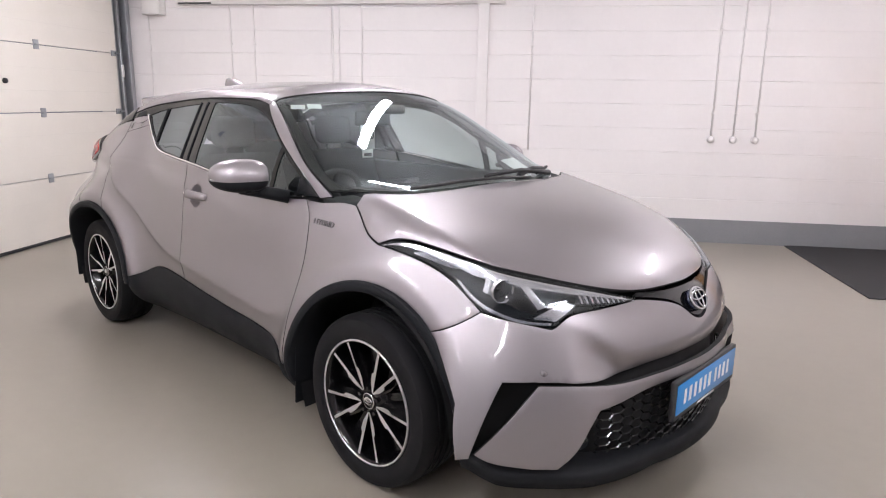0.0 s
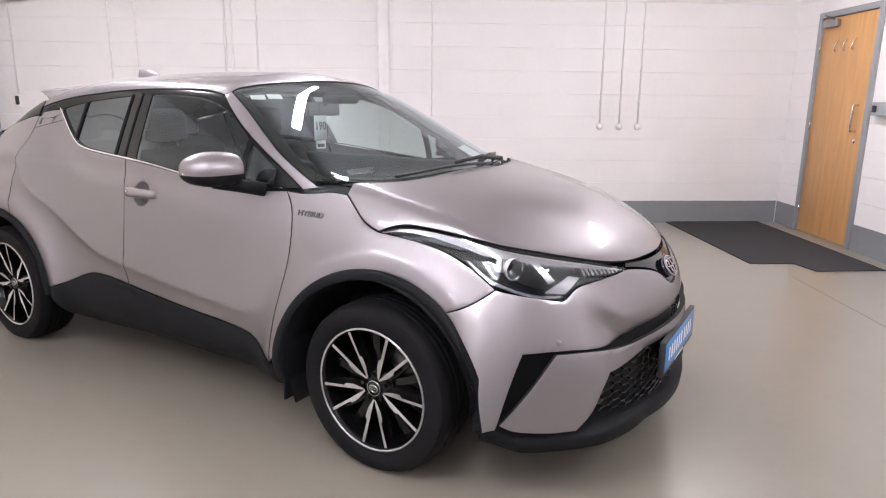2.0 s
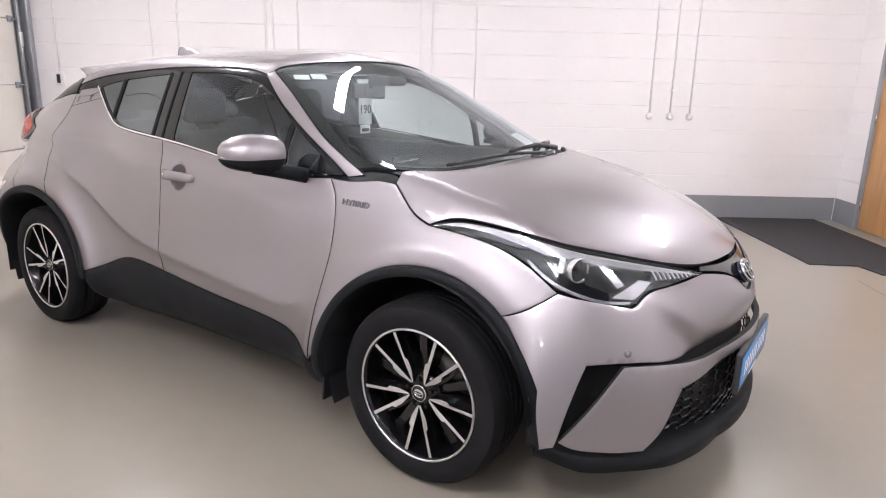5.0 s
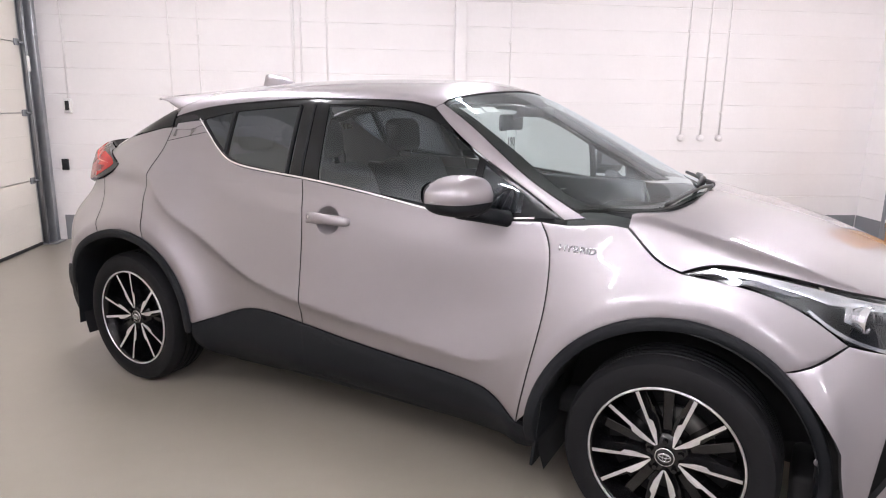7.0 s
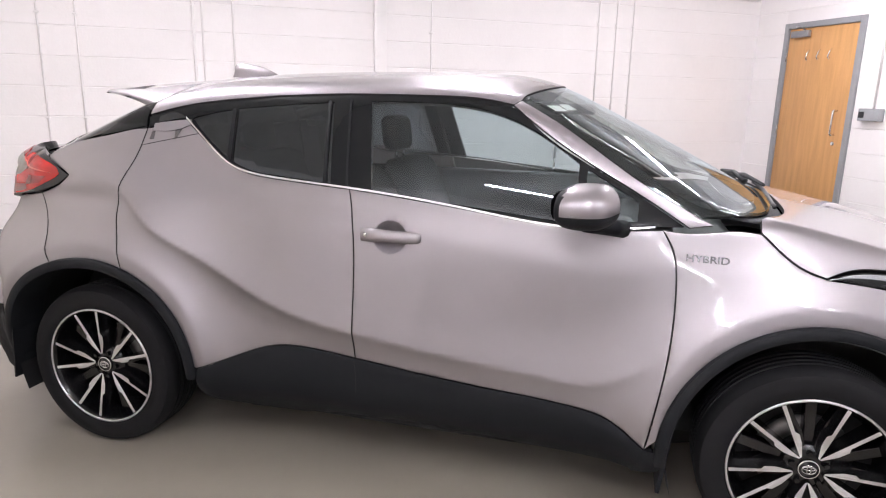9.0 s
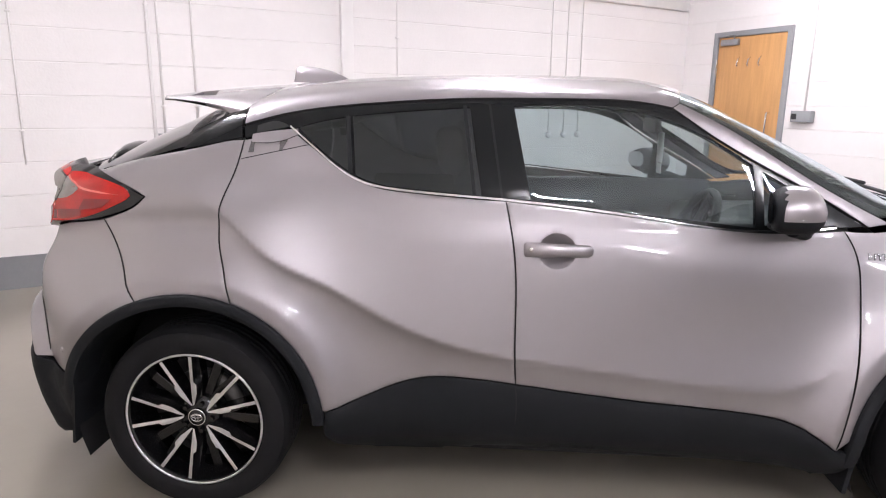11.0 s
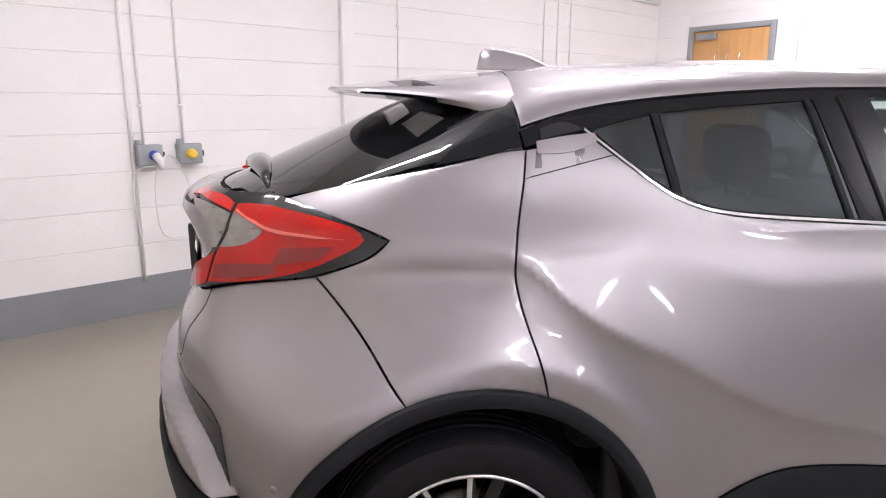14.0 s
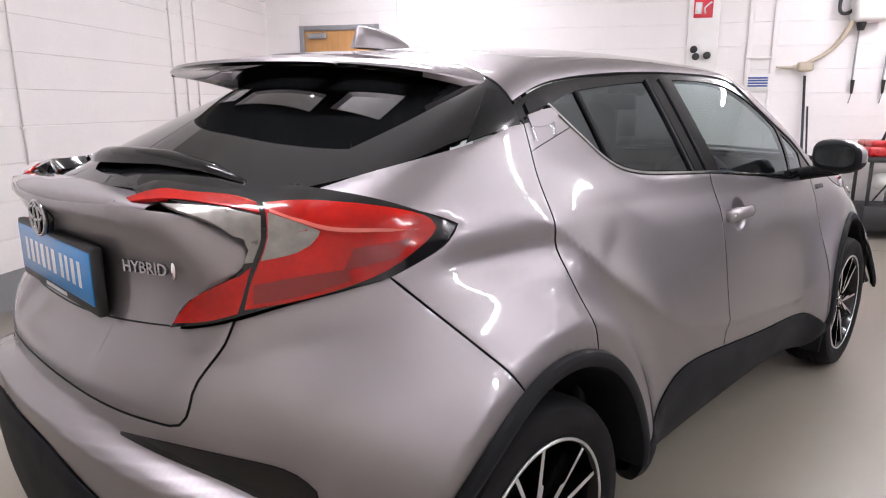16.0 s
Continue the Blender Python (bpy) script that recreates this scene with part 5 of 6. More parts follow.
lamp_top_in = re((-1.985, .33, 1.164), (-1.95, .33, 1.174), (-1.904, .34, 1.180), (-1.841, .434, 1.176), (-1.80, .51, 1.172), (-1.758, .566, 1.174))
bulge = lambda p: .026 * ramp((-1.50 - p[:, 0]) / .22)
panel("tail_light", [tail_top, tail_low, tail_in_low, lamp_foot, lamp_gate, lamp_top_in], "lamp", GLOSS_BLACK, car, "large red boomerang tail light", off=.001, gap=.0025, depth=.035, h=.016, bend=bulge)


def lamp_field(name, lines, mat, label, off):
    panel(name, [smooth_line(np.array(k, float)) for k in lines], "lamp", mat, car, label, off=off, gap=.0005, depth=.008, h=.012, bend=bulge)


lamp_field("lamp_cover", [[(-1.829, .562, 1.149), (-1.773, .577, 1.151), (-1.711, .634, 1.145), (-1.635, .677, 1.138), (-1.580, .702, 1.130), (-1.552, .716, 1.118), (-1.546, .724, 1.106), (-1.560, .729, 1.091), (-1.601, .727, 1.069),
                           (-1.647, .718, 1.047), (-1.716, .696, 1.021), (-1.77, .674, 1.006), (-1.829, .649, .994), (-1.898, .603, .985)],
                          [(-1.898, .603, .985), (-1.888, .603, 1.033), (-1.870, .601, 1.065), (-1.846, .594, 1.103), (-1.834, .577, 1.136), (-1.829, .562, 1.149)]], RED_LENS, "translucent red lamp cover", .003)
lamp_field("reversing_lens", [[(-1.830, .578, 1.136), (-1.795, .604, 1.125), (-1.759, .633, 1.113)], [(-1.759, .633, 1.113), (-1.766, .638, 1.098), (-1.790, .636, 1.083), (-1.868, .603, 1.067)],
                              [(-1.868, .603, 1.067), (-1.846, .596, 1.100), (-1.830, .578, 1.136)]], CLEAR_LENS, "clear reversing lamp field", .0045)
lamp_field("lamp_inset", [[(-1.722, .676, 1.078), (-1.612, .715, 1.087)], [(-1.612, .715, 1.087), (-1.645, .714, 1.058)], [(-1.645, .714, 1.058), (-1.748, .674, 1.041)], [(-1.748, .674, 1.041), (-1.722, .676, 1.078)]], RED_DEEP, "deep red lamp field", .0042)
# the lens's highlight, drawn as a thin pale strip
lamp_field("lamp_glint_line", [[(-1.826, .576, 1.1405), (-1.757, .633, 1.119), (-1.660, .692, 1.112), (-1.590, .716, 1.106)], [(-1.590, .716, 1.106), (-1.592, .717, 1.1015)],
                           [(-1.592, .717, 1.1015), (-1.660, .693, 1.1075), (-1.757, .634, 1.114), (-1.826, .578, 1.136)], [(-1.826, .578, 1.136), (-1.826, .576, 1.1405)]], RED_PALE, "pale red line, a highlight painted on the lens", .0052)
# the lens's darker foot: shading painted as a deeper red piece
lamp_field("lamp_low_shading", [[(-1.880, .604, 1.030), (-1.80, .645, 1.040), (-1.735, .676, 1.046)], [(-1.735, .676, 1.046), (-1.735, .683, 1.024)], [(-1.735, .683, 1.024), (-1.829, .648, 1.002), (-1.886, .610, .994)], [(-1.886, .610, .994), (-1.880, .604, 1.030)]], RED_DEEP, "deeper red lower lens, shading put into its colour", .0040)
lamp_field("lamp_cover", [[(-1.985, .345, 1.150), (-1.952, .395, 1.166), (-1.905, .465, 1.165), (-1.860, .525, 1.160), (-1.836, .555, 1.150)], [(-1.836, .555, 1.150), (-1.843, .574, 1.136)],
                          [(-1.843, .574, 1.136), (-1.900, .516, 1.149), (-1.962, .452, 1.154), (-1.985, .400, 1.150)], [(-1.985, .400, 1.150), (-1.992, .365, 1.146), (-1.985, .345, 1.150)]], RED_LENS, "red upper lamp cover", .003)
lamp_field("reversing_lens", [[(-1.972, .448, 1.148), (-1.901, .519, 1.146), (-1.845, .578, 1.133)], [(-1.845, .578, 1.133), (-1.858, .592, 1.098), (-1.878, .597, 1.066)], [(-1.878, .597, 1.066), (-1.890, .590, 1.066)],
                              [(-1.890, .590, 1.066), (-1.880, .586, 1.086), (-1.889, .563, 1.111), (-1.921, .523, 1.131), (-1.960, .476, 1.142), (-1.972, .448, 1.148)]], CLEAR_LENS, "clear reversing lamp field", .003)
lamp_field("lamp_cover", [[(-1.882, .598, 1.060), (-1.895, .592, 1.050), (-1.912, .575, 1.040)], [(-1.912, .575, 1.040), (-1.948, .520, 1.000), (-1.962, .484, .950)], [(-1.962, .484, .950), (-1.935, .545, .962), (-1.908, .598, .978)],
                          [(-1.908, .598, .978), (-1.898, .601, 1.02), (-1.882, .598, 1.060)]], RED_LENS, "red lower lamp cover", .003)

glass_side = sd((-1.178, 1.340), (-1.172, 1.306), (-1.285, 1.281), (-1.523, 1.234), (-1.66, 1.203), (-1.762, 1.180))
glass_foot_rear = np.vstack([lamp_top_in[::-1], re((-1.955, .33, 1.178), (-2.0, .20, 1.180), (-2.015, .1, 1.181), (-2.02, 0, 1.181))])
glass_head = tp((-1.178, .585), (-1.178, .50), (-1.15, .3), (-1.13, 0))
half = np.vstack([glass_head[::-1], glass_side, glass_foot_rear])
panel("rear_screen", [half, half[::-1] * [1, -1, 1]], "top", SCREEN_BLACK, car, "dark tinted rear screen", both=False, h=.025, gap=.001, off=-.003, depth=.01)
panel("pillar_trim", [sd((-1.174, 1.308), (-1.285, 1.283), (-1.385, 1.263)), sd((-1.385, 1.263), (-1.318, 1.320), (-1.222, 1.386)), sd((-1.222, 1.386), (-1.182, 1.372)), sd((-1.182, 1.372), (-1.174, 1.308))], "side", SATIN_BLACK, car,
      "black pillar trim beside the rear screen", off=.001, gap=.001, depth=.006)


def gate_lip():
    """The bright rolled edge that joins the gate to the rear screen."""
    ys = np.linspace(-.43, .43, 41)
    a = from_plane(to_plane(np.stack([0 * ys - 2.02, ys, 0 * ys + 1.160], 1), "rear"), "rear")
    b = cast(np.stack([a[:, 0] + .075, ys, 0 * ys + .5], 1), np.array([[0, 0, 1.0]]) * np.ones((41, 1)))
    fade = np.clip((.44 - np.abs(ys)) / .10, .5, 1)[:, None]
    out = slope(a)
    bm, rows = bmesh.new(), []
    for t, lift, drop in ((0, -.012, -.030), (0, .014, -.014), (.02, .023, -.004), (.06, .025, .003), (.20, .019, .010), (.50, .009, .010), (1.0, -.004, .002)):
        p = a + (b - a) * t + out * [1, 1, 0] * lift * fade + np.array([0, 0, 1.0]) * drop * fade
        rows.append([bm.verts.new(tuple(k)) for k in p])
    for p, q in zip(rows, rows[1:]):
        for i in range(40):
            bm.faces.new((p[i], p[i + 1], q[i + 1], q[i]))
    bmesh.ops.recalc_face_normals(bm, faces=bm.faces)
    part("tailgate_lip", bm, PAINT, car, "silver ducktail lip above the tailgate")


gate_lip()


def spoiler():
    """The roof's overhanging tail: a slotted wing with soft sides and a thin rear edge, black below."""
    bm = bmesh.new()
    rows, n, m = [], 61, 14
    for i in range(n):
        v = math.sin(math.pi / 2 * (-1 + 2 * i / (n - 1)))
        w = abs(v)
        y0, y1 = .560 * v, .422 * v
        x0, x1 = -1.124 - .052 * w ** 2, -1.648 + .10 * w ** 2.4
        z0 = float(cast(np.array([[x0, min(abs(y0), .545), .5]]), np.array([[0, 0, 1.0]]))[0, 2])
        z1 = 1.456 - .010 * w * w
        soft = 1 - math.sqrt(max(1 - max((w - .88) / .12, 0) ** 2, 0))
        top, low = [], []
        for k in range(m + 1):
            t = k / m
            thick = .016 + .030 * (1 - t) ** 1.2
            x = x0 + (x1 - x0) * t
            y = y0 + (y1 - y0) * t ** 1.3
            z = z0 + (z1 - z0) * (t + .35 * t * (1 - t)) + .012 * math.sin(math.pi * t) * (1 - .5 * w)
            top.append((x, y, z - .6 * thick * soft))
            low.append((x + .010 * t, y * (1 - .03 * t), z - thick * (1 - .25 * (1 - soft) * (1 - t))))
        edge = (top[-1][0] - .007, top[-1][1], (top[-1][2] + low[-1][2]) / 2)
        rows.append([bm.verts.new(p) for p in top + [edge] + low[::-1]])
    for a, b in zip(rows, rows[1:]):
        for k in range(len(a) - 1):
            bm.faces.new((a[k], a[k + 1], b[k + 1], b[k]))
    for r in (rows[0], rows[-1]):
        for k in range(m):
            bm.faces.new((r[k], r[k + 1], r[-2 - k], r[-1 - k]))
    bmesh.ops.recalc_face_normals(bm, faces=bm.faces)
    # three slots go right through the wing
    slots = [[(-1.437, -.19), (-1.437, .19), (-1.510, .20), (-1.510, -.20)]] + [[(-1.405, .255 * s), (-1.352, .425 * s), (-1.449, .421 * s), (-1.477, .252 * s)] for s in (-1, 1)]
    for q in slots:
        centre = Vector((sum(p[0] for p in q) / 4, sum(p[1] for p in q) / 4, 0))
        planes = []
        for a, b in zip(q, q[1:] + q[:1]):
            side = Vector((b[1] - a[1], a[0] - b[0], 0)).normalized()
            side = side if side.dot(Vector((*a, 0)) - centre) > 0 else -side
            planes.append((Vector((*a, 0)), side))
            near = [f for f in bm.faces if (f.calc_center_median() - centre).xy.length < .30]
            bmesh.ops.bisect_plane(bm, geom=near + list({e for f in near for e in f.edges}) + list({p for f in near for p in f.verts}), plane_co=planes[-1][0], plane_no=side, dist=1e-5)
        bm.normal_update()
        gone = [f for f in bm.faces if all((f.calc_center_median() - o).xy.dot(s.xy) < 1e-5 for o, s in planes)]
        bmesh.ops.delete(bm, geom=gone, context="FACES")
        for e in [e for e in bm.edges if e.is_boundary and e.link_faces[0].normal.z > .5]:
            low = [bm.verts.new(v.co - Vector((0, 0, .024))) for v in e.verts]
            bm.faces.new((e.verts[0], e.verts[1], low[1], low[0]))
    bm.normal_update()
    for f in bm.faces:
        c = f.calc_center_median()
        f.material_index = 1 if f.normal.z < -.5 and abs(c.y) < .50 and c.x < -1.16 else 0
    s = part("roof_spoiler", bm, PAINT, car, "silver slotted roof spoiler, black below, over the rear screen", smooth="edges")
    s.data.materials.append(GLOSS_BLACK)


def antenna():
    bm = bmesh.new()
    rings = []
    for t, w, h in ((0, .004, .004), (.12, .016, .022), (.35, .024, .046), (.62, .028, .060), (.85, .026, .066), (.97, .020, .066), (1.0, .012, .055), (1.04, .018, .0)):
        x = -.93 - .235 * t
        ring = [bm.verts.new((x + (.01 if c > 2 and c < 5 else 0), y, z)) for c, (y, z) in enumerate(((-w, 0), (-w * .72, h * .5), (-w * .28, h * .93), (0, h), (w * .28, h * .93), (w * .72, h * .5), (w, 0)))]
        rings.append(ring)
    for a, b in zip(rings, rings[1:]):
        for k in range(6):
            bm.faces.new((a[k], a[k + 1], b[k + 1], b[k]))
    bmesh.ops.recalc_face_normals(bm, faces=bm.faces)
    part("antenna", bm, PAINT, car, "silver shark-fin aerial", at=pose(0, 0, 1.516))


def rear_wiper():
    """A long black shell over the rear arm."""
    bm = bmesh.new()
    rings = []
    line = spline([0, .25, .6, 1], [(-1.885, .12), (-1.880, -.03), (-1.838, -.22), (-1.797, -.43)])
    for t, w, h in ((0, .014, .012), (.03, .030, .026), (.12, .038, .034), (.3, .040, .036), (.55, .032, .028), (.8, .019, .017), (1.0, .006, .006)):
        x, y = (float(k) for k in line(np.array(t)))
        base = float(cast(np.array([[x, abs(y), .5]]), np.array([[0, 0, 1.0]]))[0, 2]) - .004
        rings.append([bm.verts.new((x + w * math.cos(a), y, base + h * max(math.sin(a), -.1))) for a in (math.pi * k / 8 for k in range(9))])
    for a, b in zip(rings, rings[1:]):
        for k in range(8):
            bm.faces.new((a[k], a[k + 1], b[k + 1], b[k]))
    bm.faces.new(rings[0])
    bm.faces.new(rings[-1][::-1])
    bmesh.ops.recalc_face_normals(bm, faces=bm.faces)
    part("rear_wiper", bm, GLOSS_BLACK, car, "black rear wiper with a long cover")


def door_mirror(side):
    """Silver shell over a black foot, with an indicator strip."""
    m = part("door_mirror", mirror_shell(), PAINT, car, "silver door mirror on a black foot", at=pose(.60, side * .80, 1.055) @ Matrix.Diagonal((1, side, 1, 1)))
    m.data.materials.append(CLADDING)
    bm = bmesh.new()
    tube([(.10, -.05, -.012), (.07, .0, .0), (.02, .05, .012), (-.01, .12, .025)], .030, 10, bm, taper=(1.0, .95, .9, .8))
    part("mirror_foot", bm, CLADDING, m)
    bm = box(-.055, .030, .008, .050, .120, .035, .012, 3)
    part("mirror_base", bm, CLADDING, m)
    bm = tube([(.046, .11, .058), (.030, .16, .060), (.002, .200, .062), (-.030, .219, .064), (-.056, .218, .066)], .0085, 8)
    part("turn_indicator", bm, LENS, m, "clear indicator strip")
    bm = bmesh.new()
    bmesh.ops.create_circle(bm, cap_ends=True, segments=28, radius=1)
    for v in bm.verts:
        x, y = (math.copysign(abs(k) ** .7, k) for k in v.co.xy)
        v.co = (-.0850 - .0255 * y, .122 + .078 * y, .085 + .043 * x)
    part("mirror_glass", bm, DARK_MIRROR, m, "mirror glass")


def mirror_shell():
    bm = bmesh.new()
    bmesh.ops.create_uvsphere(bm, u_segments=28, v_segments=18, radius=1)
    for v in bm.verts:
        x, y, z = v.co
        s = lambda q, p: math.copysign(abs(q) ** p, q)
        x, y, z = s(x, .72), s(y, .62), s(z, .66)
        taper = 1 - .28 * max(y, 0) ** 1.5
        fx = .084 * x * (1 - .22 * max(z, 0)) - .034 * y
        if x < 0:
            fx = -.070 * min(-x * 1.15, 1) - .033 * y
        v.co = (fx - .01, .122 + .104 * y, .084 + .066 * z * taper * (1 if z > 0 else 1.12) - .006 * max(y, 0))
    bm.normal_update()
    for f in bm.faces:
        c = f.calc_center_median()
        f.material_index = 1 if c.z < .056 + .10 * max(c.y - .16, 0) or c.x < -.050 - .033 * (c.y - .122) / .104 else 0
    return bm


def pull_handle(side):
    m = on_side(-.082, .966, -.006, side)
    d = front_doors[0 if side < 0 else 1]
    k = side
    ax = m.to_3x3()
    # x of m runs level along the door
    bm = bmesh.new()
    rings = []
    for t, w, h in ((-1, .014, .014), (-.95, .024, .026), (-.5, .024, .036), (0, .021, .040), (.5, .021, .036), (.9, .019, .026), (1, .012, .012)):
        rings.append([bm.verts.new((.112 * t, w * math.cos(a), h - .010 + .012 * math.sin(a))) for a in (2 * math.pi * i / 12 for i in range(12))])
    for a, b in zip(rings, rings[1:]):
        for i in range(12):
            bm.faces.new((a[i], a[(i + 1) % 12], b[(i + 1) % 12], b[i]))
    bm.faces.new(rings[0])
    bm.faces.new(rings[-1])
    bmesh.ops.recalc_face_normals(bm, faces=bm.faces)
    h = part("door_handle", bm, PAINT, d, "silver grab handle with a key lock", at=m)
    tag = 1 if ax.col[0].x > 0 else -1
    part("keyhole", lathe([(0, .001), (.007, .001), (.008, -.004)], 16, "z"), CHROME, d, at=m @ pose(-.088 * tag, 0, .031))


panel("handle_cup", [handle_ring], "side", PAINT, car, "round recess behind the door handle", gap=-.003, depth=0, h=.010,
      bend=lambda p: -.026 * np.clip(1 - ((p[:, 0] + .085) / .060) ** 2 - ((p[:, 2] - .963) / .056) ** 2, 0, 1) ** .6)
spoiler()
antenna()
rear_wiper()
for side in (-1, 1):
    door_mirror(side)
    pull_handle(side)
# a flat black sheet paints the shade of the hollow over the handle
panel("handle_shade_patch", [sd((-1.125, 1.322), (-1.055, 1.337), (-1.012, 1.345)), sd((-1.012, 1.345), (-1.05, 1.362), (-1.125, 1.347)), sd((-1.125, 1.347), (-1.125, 1.322))], "side", DARK, car, "flat black patch for the shaded hollow above the hidden handle", off=.0015, gap=0, depth=.001, h=.012)
panel("handle_pocket", [sd((-1.140, 1.296), (-1.015, 1.300)), sd((-1.015, 1.300), (-1.033, 1.264)), sd((-1.033, 1.264), (-1.147, 1.257)), sd((-1.147, 1.257), (-1.140, 1.296))], "side", BADGE_DARK, car, "dark pocket below the hidden handle", gap=0, depth=0, h=.010,
      off=.0015, bend=lambda p: -.004 * np.clip(1 - ((p[:, 0] + 1.085) / .055) ** 2, 0, 1))
panel("rear_door_handle", [sd((-1.138, 1.318), (-1.06, 1.330), (-.985, 1.337)), sd((-.985, 1.337), (-.980, 1.318)), sd((-.980, 1.318), (-1.03, 1.298), (-1.138, 1.290)), sd((-1.138, 1.290), (-1.138, 1.318))], "side", PAINT, car,
      "silver hidden rear door handle", off=.003, gap=0, depth=.005, h=.012, roll=.05)
panel("door_seam", [sd((-1.178, 1.232), (-.93, 1.286)), sd((-.93, 1.289), (-1.178, 1.235))], "side", DARK, car, off=.0012, gap=0, depth=0, h=.02)


# ---- wheels ----
def wheel():
    w = bmesh.new()
    R = .338
    prof = [(.240, -.095), (.262, -.109), (.300, -.114), (.322, -.106), (.333, -.088), (.338, -.06)]
    groove = []
    for c in (-.045, -.015, .015, .045):
        groove += [(.338, c - .006), (.331, c - .004), (.331, c + .004), (.338, c + .006)]
    prof = prof + groove + [(r, -a) for r, a in prof[::-1]]
    tyre = lathe(prof, 72, "y", w)
    return tyre


def spoke_arm(mirror):
    """One arm of a V-shaped spoke: narrow at the rim, with a wide shoulder near the hub; outline in x, z along the radius x."""
    pts = [(.046, .0), (.2375, .0505), (.2375, .0635), (.134, .0345), (.121, .0410), (.088, .0305), (.047, .006)]
    return [(x, z * mirror) for x, z in pts]


def two_tone(bm):
    """Only the outer face of a spoke is machined; its flanks are black."""
    bm.normal_update()
    for f in bm.faces:
        f.material_index = 0 if f.normal.y < -.6 else 1
    return bm


def build_wheel(m, label, turn):
    wh = part("wheel", wheel(), RUBBER, car, label, smooth="edges", at=m)
    part("rim", lathe([(.240, -.086), (.245, -.100), (.240, -.104), (.235, -.100), (.232, -.085), (.212, -.05), (.206, .08), (.235, .10)], 64, "y"), WHEEL_BLACK, wh, "gloss black alloy rim")
    part("rim_edge", lathe([(.246, -.1005), (.2465, -.1055), (.2395, -.1065), (.2385, -.100)], 72, "y"), MACHINED, wh, "bright machined rim edge")
    part("brake_disc", lathe([(.06, .0), (.148, .0), (.148, .022), (.06, .022)], 40, "y", close=True), STEEL, wh, at=pose(0, -.005, 0))
    part("barrel", lathe([(0, .03), (.21, .03)], 32, "y"), DARK, wh)
    part("hub", lathe([(0, -.072), (.055, -.072), (.075, -.060), (.085, -.030), (.085, .03)], 32, "y"), WHEEL_BLACK, wh)
    face_y, back_y = -.096, -.055
    for k in range(5):
        a = turn + 72 * k
        for s in (-1, 1):
            bm = prism(spoke_arm(s), face_y - .0008, face_y + .030)
            for v in bm.verts:          # the face dips towards the hub
                v.co.y += .022 * (1 - min(v.co.x / .22, 1)) ** 1.3
            part("spoke_face", two_tone(bm), MACHINED, wh, smooth=False, at=pose(0, 0, 0, 0, -a, 0)).data.materials.append(WHEEL_BLACK)
        # each black spoke web has a slot between the arms
        part("spoke_web", prism([(.05, .006), (.236, .052), (.236, .072), (.11, .050), (.045, .022)], face_y + .034, back_y + .04), WHEEL_BLACK, wh, smooth=False, at=pose(0, 0, 0, 0, -a, 0))
        part("spoke_web", prism([(.05, -.006), (.236, -.052), (.236, -.072), (.11, -.050), (.045, -.022)], face_y + .034, back_y + .04), WHEEL_BLACK, wh, smooth=False, at=pose(0, 0, 0, 0, -a, 0))
        part("dark_spoke", prism([(.05, -.016), (.236, -.018), (.236, .018), (.05, .016)], face_y + .05, back_y + .05, .003), WHEEL_BLACK, wh, smooth=False, at=pose(0, 0, 0, 0, -a - 36, 0))
        q = radians(a + 36)
        part("wheel_nut", lathe([(0, -.018), (.008, -.018), (.010, .0)], 8, "y"), WHEEL_BLACK, wh, smooth=False, at=pose(.052 * math.cos(q), -.066, .052 * math.sin(q)))
    badge_m = pose(0, -.078, 0, 90, 0, 0)
    cap = part("centre_cap", lathe([(0, -.080), (.026, -.080), (.031, -.076), (.033, -.068)], 32, "y"), GLOSS_BLACK, wh, "black centre cap with a bright badge")
    bm = oval_ring(.020, .014, .0018, .0045)
    oval_ring(.017, .0055, .0016, .005, 0, 0, .004, bm)
    oval_ring(.006, .0125, .0016, .005, 0, 0, 0, bm)
    lathe([(.0285, .004), (.0305, .0045), (.0325, .002), (.0325, 0)], 32, "z", bm)
    part("cap_rings", bm, CHROME, wh, at=badge_m)
    return wh


TYRE_Y = HUB_Y - .094
for x, y, t in ((WHEEL_X, -TYRE_Y, 57), (-WHEEL_X, -TYRE_Y, 104)):
    build_wheel(pose(x, y, HUB_Z), "black tyre on a black and machined alloy wheel", t)
for x, t in ((WHEEL_X, 30), (-WHEEL_X, 70)):
    build_wheel(pose(x, TYRE_Y, HUB_Z, 0, 0, 180), "black tyre on a black and machined alloy wheel", t)


def wheel_housing(x, side):
    bm = bmesh.new()
    rows = []
    for i in range(25):
        a = radians(2 + 200 * i / 24)
        rows.append([bm.verts.new((x + .432 * math.cos(a), side * y, HUB_Z + .432 * math.sin(a))) for y in (.850, .50)])
    for p, q in zip(rows, rows[1:]):
        bm.faces.new((p[0], p[1], q[1], q[0]))
    bm.faces.new([r[1] for r in rows])
    part("wheel_housing", bm, DARK, car)


